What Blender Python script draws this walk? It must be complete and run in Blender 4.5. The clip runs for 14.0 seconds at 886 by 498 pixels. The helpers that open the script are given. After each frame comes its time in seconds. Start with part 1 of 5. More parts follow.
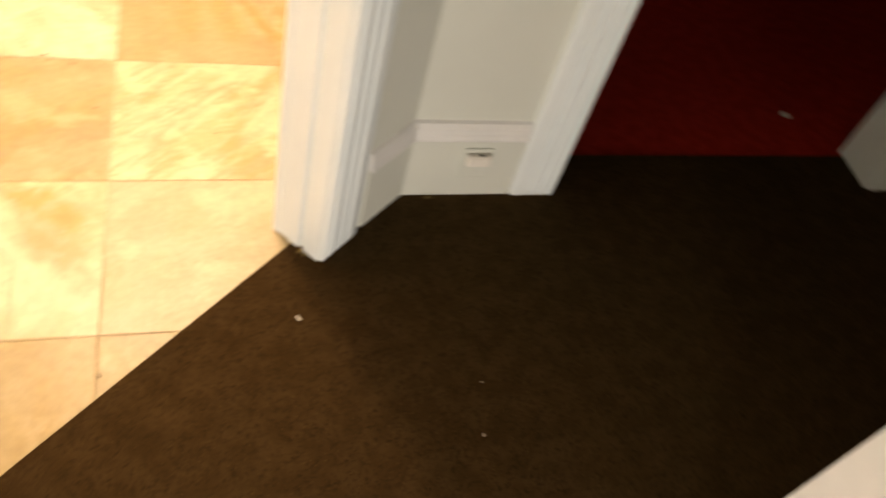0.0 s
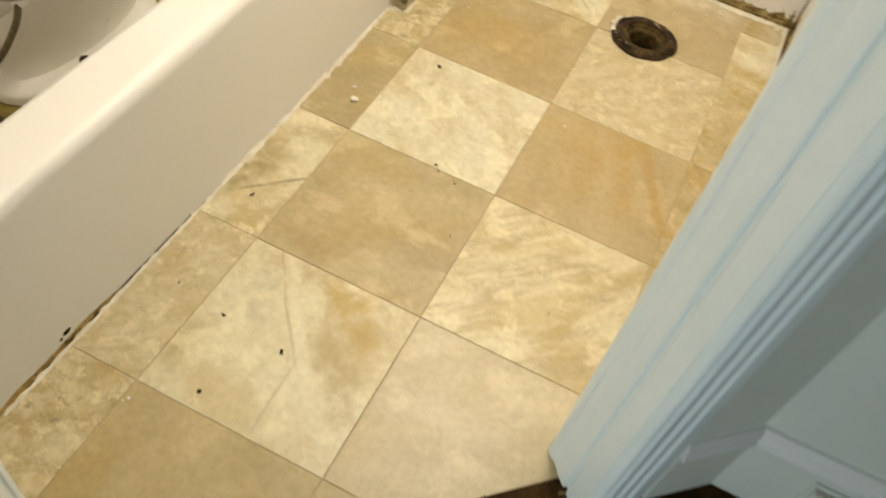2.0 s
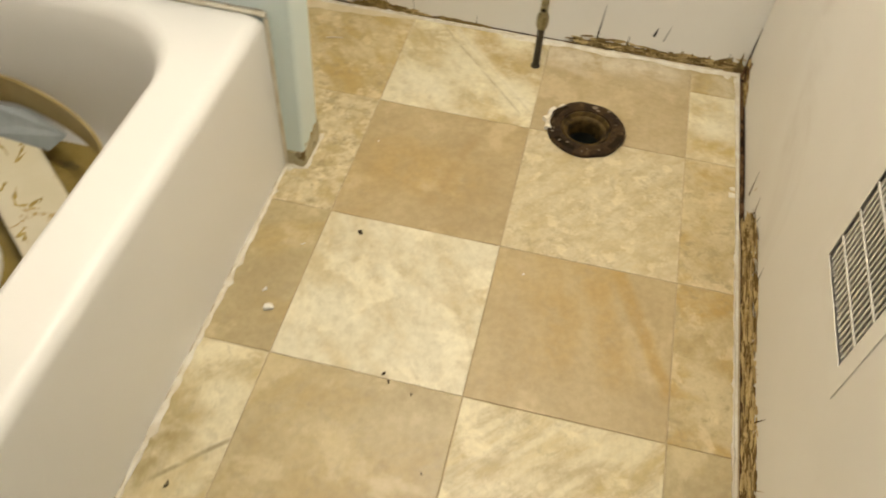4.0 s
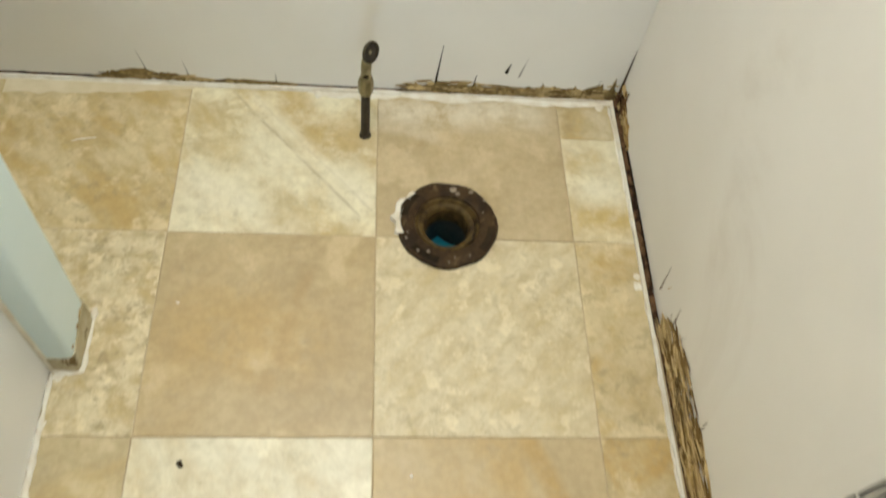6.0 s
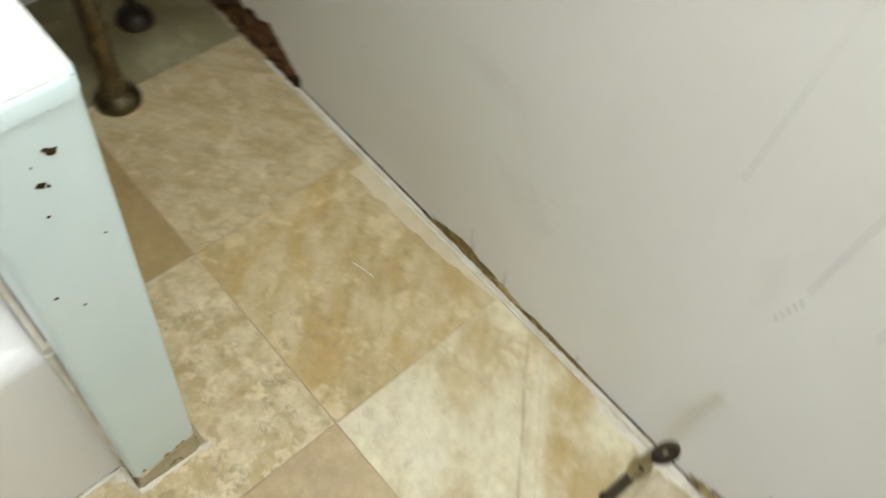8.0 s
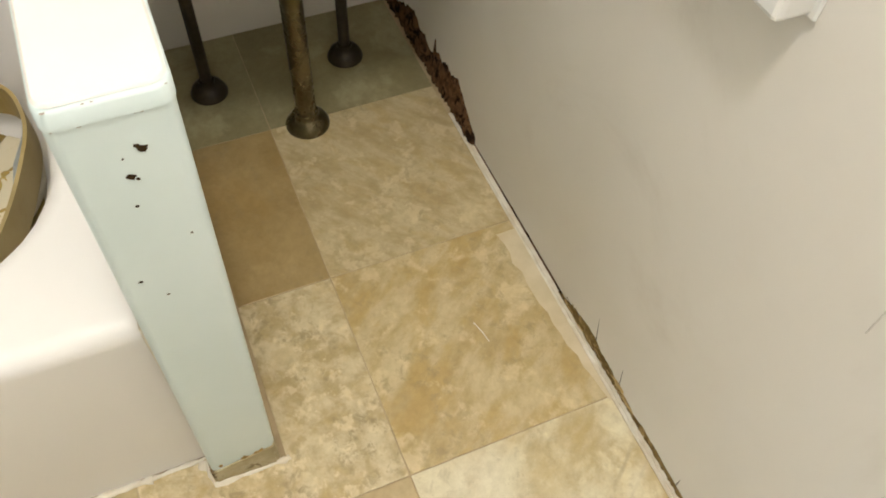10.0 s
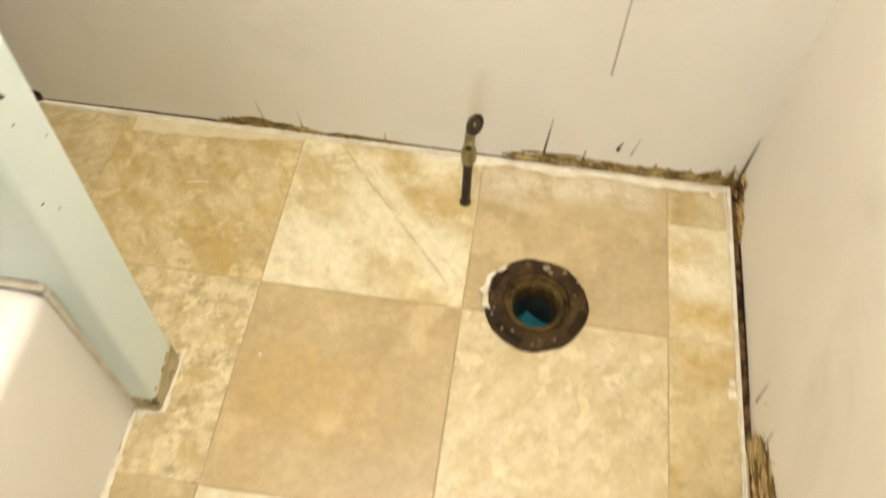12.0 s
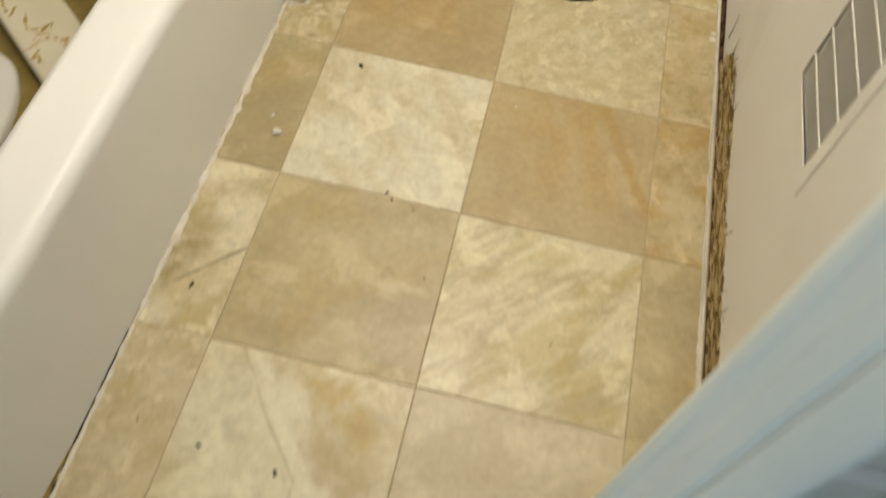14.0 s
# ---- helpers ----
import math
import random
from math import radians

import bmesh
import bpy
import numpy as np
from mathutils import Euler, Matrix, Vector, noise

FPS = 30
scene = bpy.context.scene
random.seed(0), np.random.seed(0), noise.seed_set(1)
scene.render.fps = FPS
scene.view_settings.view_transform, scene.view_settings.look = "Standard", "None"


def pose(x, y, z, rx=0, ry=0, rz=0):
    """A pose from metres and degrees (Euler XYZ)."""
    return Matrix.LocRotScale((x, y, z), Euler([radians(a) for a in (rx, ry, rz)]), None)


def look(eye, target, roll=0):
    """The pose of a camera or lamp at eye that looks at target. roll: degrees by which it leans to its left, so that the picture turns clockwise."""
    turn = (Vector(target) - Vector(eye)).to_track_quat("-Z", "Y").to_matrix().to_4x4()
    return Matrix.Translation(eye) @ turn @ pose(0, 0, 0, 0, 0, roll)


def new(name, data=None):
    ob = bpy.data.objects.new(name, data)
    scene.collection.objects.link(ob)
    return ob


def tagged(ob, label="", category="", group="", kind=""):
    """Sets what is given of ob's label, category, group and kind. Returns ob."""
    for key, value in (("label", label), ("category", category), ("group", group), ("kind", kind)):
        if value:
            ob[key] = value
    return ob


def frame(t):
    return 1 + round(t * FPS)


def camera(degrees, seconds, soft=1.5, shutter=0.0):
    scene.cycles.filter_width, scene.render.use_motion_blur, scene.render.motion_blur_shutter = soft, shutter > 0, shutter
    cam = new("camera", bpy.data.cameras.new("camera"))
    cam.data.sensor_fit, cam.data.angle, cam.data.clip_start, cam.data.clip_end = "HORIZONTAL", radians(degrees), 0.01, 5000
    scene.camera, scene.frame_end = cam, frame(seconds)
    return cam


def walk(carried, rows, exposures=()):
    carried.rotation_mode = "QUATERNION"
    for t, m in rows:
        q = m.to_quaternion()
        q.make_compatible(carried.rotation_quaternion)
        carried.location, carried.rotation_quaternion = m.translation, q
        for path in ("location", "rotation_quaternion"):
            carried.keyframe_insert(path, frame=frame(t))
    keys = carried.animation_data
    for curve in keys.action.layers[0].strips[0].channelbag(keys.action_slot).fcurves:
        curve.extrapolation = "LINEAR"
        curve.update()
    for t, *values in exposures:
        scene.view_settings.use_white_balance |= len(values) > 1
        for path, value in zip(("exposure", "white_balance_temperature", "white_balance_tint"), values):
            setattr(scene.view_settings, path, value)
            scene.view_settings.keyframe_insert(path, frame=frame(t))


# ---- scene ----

cam = camera(57.5, 14.0, soft=1.8, shutter=0.5)
PATH = [
    (0, (0.537, -1.834, 1.25), (1.093, -0.678, -0.284), 18.5),
    (0.3, (0.61, -1.859, 1.264), (0.827, -0.667, -0.307), 16.3),
    (0.5, (0.643, -1.881, 1.252), (0.69, -0.629, -0.307), 15.3),
    (0.7, (0.653, -1.86, 1.252), (0.609, -0.619, -0.311), 15.0),
    (1, (0.654, -1.829, 1.245), (0.458, -0.593, -0.315), 15.6),
    (1.5, (0.595, -1.665, 1.241), (0.331, -0.446, -0.322), 14.2),
    (2, (0.572, -1.501, 1.234), (0.256, -0.284, -0.322), 13.7),
    (2.3, (0.57, -1.431, 1.237), (0.131, -0.254, -0.317), 12.9),
    (2.5, (0.573, -1.379, 1.24), (0.079, -0.21, -0.306), 12.1),
    (3, (0.532, -1.305, 1.229), (-0.018, -0.125, -0.289), 9.0),
    (3.5, (0.421, -1.181, 1.233), (0.09, 0.059, -0.301), 8.7),
    (3.7, (0.426, -1.117, 1.24), (0.141, 0.129, -0.298), 6.4),
    (5.8, (0.345, -0.461, 1.181), (0.495, 0.578, -0.521), 9.1),
    (6, (0.331, -0.391, 1.183), (0.53, 0.646, -0.515), 10.7),
    (6.5, (0.392, -0.216, 1.174), (0.517, 0.821, -0.532), 11.7),
    (6.8, (0.402, -0.168, 1.154), (0.321, 0.859, -0.55), 7.8),
    (7, (0.408, -0.136, 1.141), (0.156, 0.869, -0.57), 5.2),
    (7.5, (0.402, -0.025, 1.109), (-0.075, 0.965, -0.562), 9.2),
    (8, (0.3, 0.104, 1.116), (-0.333, 0.96, -0.577), 13.5),
    (8.2, (0.312, 0.126, 1.104), (-0.513, 0.927, -0.532), 12.9),
    (10.3, (0.357, 0.207, 1.125), (-0.661, 0.703, -0.524), 3.8),
    (10.5, (0.349, 0.155, 1.136), (-0.564, 0.8, -0.522), 6.0),
    (11, (0.332, -0.013, 1.157), (-0.128, 0.935, -0.543), 12.1),
    (11.5, (0.36, -0.127, 1.172), (0.173, 0.971, -0.49), 8.3),
    (12, (0.393, -0.299, 1.212), (0.271, 0.767, -0.475), 2.1),
    (12.5, (0.31, -0.493, 1.24), (0.282, 0.545, -0.469), 3.3),
    (13, (0.271, -0.7, 1.254), (0.291, 0.376, -0.432), 4.5),
    (13.3, (0.314, -0.849, 1.25), (0.294, 0.235, -0.43), 6.7),
    (13.5, (0.341, -0.931, 1.255), (0.299, 0.116, -0.448), 8.3),
    (14, (0.404, -1.196, 1.249), (0.316, -0.153, -0.455), 9.0),
]
EXPOSURES = [(0, 0.80, 10400, 33), (0.5, 0.45, 9300, 21), (1.0, 0.24, 8000, 13), (1.5, 0.14, 7400, 12), (2.5, 0.0, 7200, 14), (3.7, -0.12, 7000, 14),
             (5.8, -0.04, 5950, 9), (6.5, 0.09, 5720, 8), (7.1, 0.18, 5700, 9), (7.6, 0.02, 5500, 10), (8.2, -0.06, 5650, 10), (10.3, -0.05, 6600, 16), (11.0, -0.18, 7300, 17), (11.5, 0.06, 7100, 14), (12.0, 0.28, 7000, 14), (12.6, -0.06, 7000, 16), (13.5, -0.27, 6900, 10), (14, -0.26, 6600, 12)]
walk(cam, [(t, look(eye, target, roll)) for t, eye, target, roll in PATH], EXPOSURES)

# ---- light ----
world = bpy.data.worlds.new("world")
scene.world = world
world.use_nodes = True
world.node_tree.nodes["Background"].inputs[0].default_value = (0.5, 0.6, 0.7, 1)
world.node_tree.nodes["Background"].inputs[1].default_value = 0.02


def point_lamp(name, place, watts, colour, radius):
    data = bpy.data.lights.new(name, "POINT")
    data.energy, data.color, data.shadow_soft_size = watts, colour, radius
    ob = new(name, data)
    ob.location = place
    return ob


point_lamp("bathroom_bulb", (0.25, 0.22, 2.16), 41, (1.0, 0.955, 0.83), 0.07)
# Unseen fill lamp added to light the hall walls, low to spare the carpet.
FILL_X, FILL_Z = (0.06, 0.58), (0.08, 0.26)
glow = bpy.data.lights.new("hall_fill_light", "AREA")
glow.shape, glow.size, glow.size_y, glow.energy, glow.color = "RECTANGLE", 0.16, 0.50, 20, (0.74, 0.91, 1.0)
glow_ob = new("hall_fill_light", glow)
glow_ob.matrix_world = look((sum(FILL_X) / 2, -3.31, sum(FILL_Z) / 2), (sum(FILL_X) / 2, -1.5, sum(FILL_Z) / 2), 90)

# ---- materials ----


def sock(tree, node, name, value):
    if isinstance(value, bpy.types.NodeSocket):
        tree.links.new(value, node.inputs[name])
    else:
        node.inputs[name].default_value = value


def node(tree, kind, **ins):
    n = tree.nodes.new(kind)
    for k, v in ins.items():
        sock(tree, n, k.replace("_", " "), v)
    return n


def mixc(tree, f, a, b, mode="MIX"):
    n = tree.nodes.new("ShaderNodeMix")
    n.data_type, n.blend_type = "RGBA", mode
    for i, v in ((0, f), (6, a), (7, b)):
        if isinstance(v, bpy.types.NodeSocket):
            tree.links.new(v, n.inputs[i])
        else:
            n.inputs[i].default_value = (*v, 1) if isinstance(v, tuple) and len(v) == 3 else v
    return n.outputs[2]


def ramp(tree, f, lo, hi):
    n = tree.nodes.new("ShaderNodeMapRange")
    n.interpolation_type = "SMOOTHSTEP"
    sock(tree, n, "Value", f)
    n.inputs["From Min"].default_value, n.inputs["From Max"].default_value = lo, hi
    return n.outputs["Result"]


def coords(tree, spread=0.0):
    tc = tree.nodes.new("ShaderNodeTexCoord").outputs["Object"]
    if not spread:
        return tc
    rnd = tree.nodes.new("ShaderNodeObjectInfo").outputs["Random"]
    m = tree.nodes.new("ShaderNodeVectorMath")
    m.operation = "MULTIPLY_ADD"
    tree.links.new(rnd, m.inputs[0])
    m.inputs[1].default_value = (spread, spread * 0.7, spread * 1.3)
    tree.links.new(tc, m.inputs[2])
    return m.outputs[0]


def noise_of(tree, vec, scale, detail=4.0, rough=0.55, distort=0.0):
    n = node(tree, "ShaderNodeTexNoise", Vector=vec, Scale=scale, Detail=detail, Roughness=rough, Distortion=distort)
    return n.outputs["Fac"]


def base(name, rough=0.5, metal=0.0):
    m = bpy.data.materials.new(name)
    m.use_nodes = True
    t = m.node_tree
    b = t.nodes["Principled BSDF"]
    b.inputs["Roughness"].default_value, b.inputs["Metallic"].default_value = rough, metal
    if rough >= 0.9:
        b.inputs["Specular IOR Level"].default_value = 0.0
    return m, t, b


def bump(t, b, height, strength, dist=0.002):
    n = node(t, "ShaderNodeBump", Strength=strength, Distance=dist, Height=height)
    t.links.new(n.outputs[0], b.inputs["Normal"])


def surface(name, a, c, scale=8.0, rough=0.5, metal=0.0, relief=0.2, fine=120.0, stain=None, stain_at=(0.6, 0.75), stain_scale=3.0, spread=0.0, gloss=0.5):
    """Two tones by broad noise, fine grain relief, and optional stains."""
    m, t, b = base(name, rough, metal)
    if rough < 0.9:
        b.inputs["Specular IOR Level"].default_value = gloss
    v = coords(t, spread)
    big = noise_of(t, v, scale, 5)
    col = mixc(t, ramp(t, big, 0.35, 0.65), a, c)
    if stain:
        s = noise_of(t, v, stain_scale, 7, 0.65, 0.6)
        col = mixc(t, ramp(t, s, *stain_at), col, stain)
    t.links.new(col, b.inputs["Base Color"])
    f = noise_of(t, v, fine, 3)
    bump(t, b, f, relief)
    r = t.nodes.new("ShaderNodeMapRange")
    t.links.new(big, r.inputs["Value"])
    r.inputs["To Min"].default_value, r.inputs["To Max"].default_value = max(0.03, rough - 0.1), min(1.0, rough + 0.1)
    t.links.new(r.outputs[0], b.inputs["Roughness"])
    return m


def calc(t, op, a, b=0.0, c=0.0):
    n = t.nodes.new("ShaderNodeMath")
    n.operation = op
    for i, val in enumerate((a, b, c)):
        if isinstance(val, bpy.types.NodeSocket):
            t.links.new(val, n.inputs[i])
        else:
            n.inputs[i].default_value = val
    return n.outputs[0]


def printed_mark(t, col, x0, y0, x1, y1, width, colour, strength, wobble=0.05):
    """A wavering band of colour printed across a tile from one point to another."""
    p = t.nodes.new("ShaderNodeTexCoord").outputs["Object"]
    xyz = node(t, "ShaderNodeSeparateXYZ", Vector=p)
    length = math.hypot(x1 - x0, y1 - y0)
    dx, dy = (x1 - x0) / length, (y1 - y0) / length
    px, py = calc(t, "SUBTRACT", xyz.outputs[0], x0), calc(t, "SUBTRACT", xyz.outputs[1], y0)
    u = calc(t, "ADD", calc(t, "MULTIPLY", px, dx), calc(t, "MULTIPLY", py, dy))
    side = calc(t, "SUBTRACT", calc(t, "MULTIPLY", py, dx), calc(t, "MULTIPLY", px, dy))
    wave = calc(t, "MULTIPLY", calc(t, "SUBTRACT", noise_of(t, p, 7.0, 3, 0.5), 0.5), wobble * 2)
    d = calc(t, "ABSOLUTE", calc(t, "ADD", side, wave))
    m = ramp(t, d, width, width * 0.15)
    m = calc(t, "MULTIPLY", m, ramp(t, u, -width - 0.02, 0.01))
    m = calc(t, "MULTIPLY", m, ramp(t, u, length + width + 0.02, length - 0.01))
    m = calc(t, "MULTIPLY", m, calc(t, "MULTIPLY", ramp(t, noise_of(t, p, 22.0, 5, 0.65), 0.25, 0.6), strength))
    return mixc(t, m, col, colour)


def stone_tile(name, dark, light, gold, grey, lo=0.38, hi=0.62, scale=5.0, speck=0.3, streak=0.0, vein=0.0, angle=0.6, gold_amt=0.5, marks=()):
    """Vinyl tile printed as sandstone: clouded tone, golden clouds, specks, streaks and pale veins."""
    m, t, b = base(name, 0.36)
    v = coords(t, 23.0)
    mp = node(t, "ShaderNodeMapping", Vector=v)
    mp.vector_type = "TEXTURE"
    mp.inputs["Rotation"].default_value = (0, 0, angle)
    mp.inputs["Scale"].default_value = (1.0, 1.0 / (1.0 + 3.0 * streak), 1.0)
    v2 = mp.outputs[0]
    cloud = noise_of(t, v2, scale, 7, 0.62, 0.25)
    col = mixc(t, ramp(t, cloud, lo, hi), dark, light)
    g = noise_of(t, v2, scale * 0.9, 6, 0.6, 0.3)
    gm = t.nodes.new("ShaderNodeMath")
    gm.operation = "MULTIPLY"
    t.links.new(ramp(t, g, 0.46, 0.66), gm.inputs[0])
    gm.inputs[1].default_value = gold_amt
    col = mixc(t, gm.outputs[0], col, gold)
    pale = noise_of(t, v, scale * 1.7, 5, 0.6, 0.2)
    pm = t.nodes.new("ShaderNodeMath")
    pm.operation = "MULTIPLY"
    t.links.new(ramp(t, pale, 0.53, 0.64), pm.inputs[0])
    pm.inputs[1].default_value = 0.62
    col = mixc(t, pm.outputs[0], col, tuple(min(0.82, 1.16 * c + 0.02) for c in light))
    sp = noise_of(t, v, 46.0, 6, 0.7, 0.4)
    patch = noise_of(t, v, 9.0, 3)
    sm = t.nodes.new("ShaderNodeMath")
    sm.operation = "MULTIPLY"
    t.links.new(ramp(t, sp, 0.5, 0.66), sm.inputs[0])
    t.links.new(ramp(t, patch, 0.35, 0.6), sm.inputs[1])
    s2 = t.nodes.new("ShaderNodeMath")
    s2.operation = "MULTIPLY"
    t.links.new(sm.outputs[0], s2.inputs[0])
    s2.inputs[1].default_value = speck
    col = mixc(t, s2.outputs[0], col, grey)
    if vein:
        mv = node(t, "ShaderNodeMapping", Vector=v)
        mv.vector_type = "TEXTURE"
        mv.inputs["Rotation"].default_value = (0, 0, angle)
        mv.inputs["Scale"].default_value = (1.0, 0.3, 1.0)
        w = noise_of(t, mv.outputs[0], scale * 0.55, 5, 0.55, 0.7)
        a = t.nodes.new("ShaderNodeMath")
        a.operation = "SUBTRACT"
        t.links.new(w, a.inputs[0])
        a.inputs[1].default_value = 0.5
        ab = t.nodes.new("ShaderNodeMath")
        ab.operation = "ABSOLUTE"
        t.links.new(a.outputs[0], ab.inputs[0])
        line = ramp(t, ab.outputs[0], 0.022, 0.0)
        lm = t.nodes.new("ShaderNodeMath")
        lm.operation = "MULTIPLY"
        t.links.new(line, lm.inputs[0])
        lm.inputs[1].default_value = vein
        col = mixc(t, lm.outputs[0], col, grey)
    for mark in marks:
        col = printed_mark(t, col, *mark)
    dirt = noise_of(t, v, 16.0, 8, 0.7, 0.3)
    dm = t.nodes.new("ShaderNodeMath")
    dm.operation = "MULTIPLY"
    t.links.new(ramp(t, dirt, 0.6, 0.75), dm.inputs[0])
    dm.inputs[1].default_value = 0.35
    col = mixc(t, dm.outputs[0], col, (0.30, 0.22, 0.10))
    grain = mixc(t, ramp(t, noise_of(t, v, 70.0, 6, 0.7), 0.33, 0.67), (0.935, 0.925, 0.90), (1.06, 1.06, 1.065))
    col = mixc(t, 1.0, col, grain, "MULTIPLY")
    pits = noise_of(t, v, 150.0, 2, 0.5)
    col = mixc(t, calc(t, "MULTIPLY", ramp(t, pits, 0.68, 0.78), 0.25), col, (0.33, 0.25, 0.12))
    t.links.new(col, b.inputs["Base Color"])
    h = mixc(t, 0.5, cloud, noise_of(t, v, 90.0, 5, 0.6))
    bump(t, b, h, 0.16, 0.003)
    r = t.nodes.new("ShaderNodeMapRange")
    t.links.new(patch, r.inputs["Value"])
    r.inputs["To Min"].default_value, r.inputs["To Max"].default_value = 0.28, 0.5
    t.links.new(r.outputs[0], b.inputs["Roughness"])
    return m


GOLD, GREY = (0.52, 0.36, 0.13), (0.36, 0.30, 0.20)
CREAM, TAN, BROWN = (0.74, 0.66, 0.46), (0.52, 0.40, 0.23), (0.40, 0.28, 0.13)
M_TAN = stone_tile("tan sandstone vinyl", (0.395, 0.316, 0.172), (0.50, 0.415, 0.24), (0.445, 0.32, 0.115), GREY, 0.3, 0.7, speck=0.3, gold_amt=0.5, scale=4.5, streak=0.2)
M_STREAK = stone_tile("streaked tan vinyl", (0.41, 0.325, 0.165), (0.50, 0.41, 0.23), (0.455, 0.335, 0.13), GREY, 0.3, 0.7, speck=0.2, streak=0.35, angle=-1.1, gold_amt=0.7, scale=3.6, vein=0.1)
M_CREAM = stone_tile("cream marbled vinyl", (0.575, 0.495, 0.32), (0.69, 0.645, 0.49), (0.50, 0.385, 0.165), (0.40, 0.345, 0.21), 0.36, 0.55, speck=0.25, vein=0.14, scale=6.0, angle=-0.9, gold_amt=0.55, streak=0.15)
M_BANDED = stone_tile("cream banded vinyl", (0.48, 0.39, 0.215), (0.68, 0.61, 0.415), (0.50, 0.37, 0.13), (0.38, 0.32, 0.19), 0.38, 0.58, speck=0.45, streak=0.7, scale=6.0, angle=0.75, gold_amt=0.5)
M_MOTTLE = stone_tile("mottled beige vinyl", (0.45, 0.355, 0.185), (0.64, 0.56, 0.37), (0.48, 0.345, 0.125), (0.32, 0.25, 0.135), 0.36, 0.62, speck=0.9, scale=24.0, gold_amt=0.35)
M_SOFT = stone_tile("softly mottled beige vinyl", (0.50, 0.41, 0.235), (0.62, 0.545, 0.37), (0.49, 0.37, 0.15), (0.38, 0.31, 0.18), 0.32, 0.66, speck=0.55, scale=17.0, gold_amt=0.3, streak=0.25, angle=0.8)
M_GOLD = stone_tile("golden mottled vinyl", (0.44, 0.335, 0.155), (0.60, 0.505, 0.305), (0.455, 0.32, 0.11), (0.33, 0.26, 0.135), 0.32, 0.66, speck=0.6, scale=11.0, gold_amt=0.7, streak=0.3, angle=-0.85)
M_PATCH = stone_tile("cream vinyl with golden patches", (0.41, 0.31, 0.14), (0.57, 0.475, 0.285), (0.445, 0.295, 0.085), (0.33, 0.265, 0.14), 0.32, 0.62, speck=0.7, scale=10.0, gold_amt=0.9)
M_GRAIN = stone_tile("fine grained tan vinyl", (0.42, 0.33, 0.175), (0.55, 0.47, 0.29), (0.44, 0.325, 0.14), (0.33, 0.265, 0.15), 0.32, 0.66, speck=0.6, scale=15.0, gold_amt=0.5, streak=0.45, angle=0.7)
# Tile colour darkened to carry the shade under the sink.
M_SHADED_SLATE = stone_tile("olive slate vinyl darkened for sink shade", (0.235, 0.21, 0.11), (0.33, 0.30, 0.17), (0.27, 0.225, 0.10), (0.2, 0.18, 0.1), speck=0.3, scale=4.0, gold_amt=0.4)
M_PALE = stone_tile("pale beige vinyl", (0.49, 0.41, 0.255), (0.60, 0.525, 0.365), (0.50, 0.38, 0.17), GREY, 0.3, 0.7, speck=0.25, gold_amt=0.35, scale=4.0, streak=0.3, angle=0.5)
M_BROWN = stone_tile("brown slate vinyl", (0.27, 0.185, 0.07), (0.38, 0.28, 0.125), (0.35, 0.225, 0.07), (0.25, 0.2, 0.12), speck=0.3, scale=4.0, gold_amt=0.5)
OCHRE, PALE, DIM = (0.43, 0.285, 0.085), (0.76, 0.71, 0.55), (0.36, 0.29, 0.17)
M_TILE_A = stone_tile("tan vinyl with an ochre streak", (0.41, 0.315, 0.165), (0.49, 0.39, 0.22), (0.45, 0.31, 0.11), GREY, 0.3, 0.7, speck=0.2, streak=0.2, angle=-1.15, gold_amt=0.45, scale=3.6,
                      marks=[(0.589, -0.003, 0.705, -0.262, 0.022, OCHRE, 0.8, 0.015), (0.541, -0.002, 0.610, -0.230, 0.05, (0.45, 0.30, 0.09), 0.55, 0.04), (0.48, -0.10, 0.50, -0.22, 0.07, (0.44, 0.295, 0.09), 0.5, 0.04)])
M_TILE_B = stone_tile("cream vinyl with slanting veins", (0.50, 0.41, 0.225), (0.70, 0.645, 0.465), (0.50, 0.365, 0.13), (0.40, 0.345, 0.21), 0.36, 0.55, speck=0.4, scale=6.0, angle=-0.9, gold_amt=0.5, streak=0.15,
                      marks=[(0.17, 0.67, 0.29, 0.54, 0.05, (0.44, 0.31, 0.11), 0.8, 0.04), (0.30, 0.60, 0.34, 0.50, 0.04, (0.46, 0.33, 0.13), 0.6, 0.04), (0.09, 0.66, 0.32, 0.40, 0.0045, DIM, 0.5, 0.012), (0.115, 0.67, 0.345, 0.405, 0.0035, DIM, 0.35, 0.010), (0.12, 0.66, 0.34, 0.42, 0.016, PALE, 0.55, 0.012), (0.03, 0.45, 0.20, 0.37, 0.05, PALE, 0.6, 0.05), (0.02, 0.62, 0.08, 0.52, 0.04, (0.48, 0.36, 0.15), 0.5, 0.04)])
M_TILE_C = stone_tile("cream vinyl with a long crack vein", (0.50, 0.41, 0.225), (0.70, 0.645, 0.465), (0.50, 0.365, 0.13), (0.40, 0.345, 0.21), 0.35, 0.53, speck=0.3, scale=5.0, angle=-0.9, gold_amt=0.4, streak=0.1,
                      marks=[(0.20, -0.71, 0.30, -0.80, 0.06, (0.48, 0.34, 0.11), 0.85, 0.05), (0.25, -0.86, 0.33, -0.95, 0.045, (0.45, 0.345, 0.17), 0.7, 0.04), (0.055, -0.70, 0.205, -0.90, 0.0045, DIM, 0.45, 0.012), (0.075, -0.70, 0.23, -0.91, 0.016, PALE, 0.55, 0.012), (0.205, -0.90, 0.215, -1.03, 0.005, DIM, 0.4, 0.008), (0.06, -0.76, 0.10, -0.84, 0.04, (0.47, 0.42, 0.30), 0.5, 0.04)])
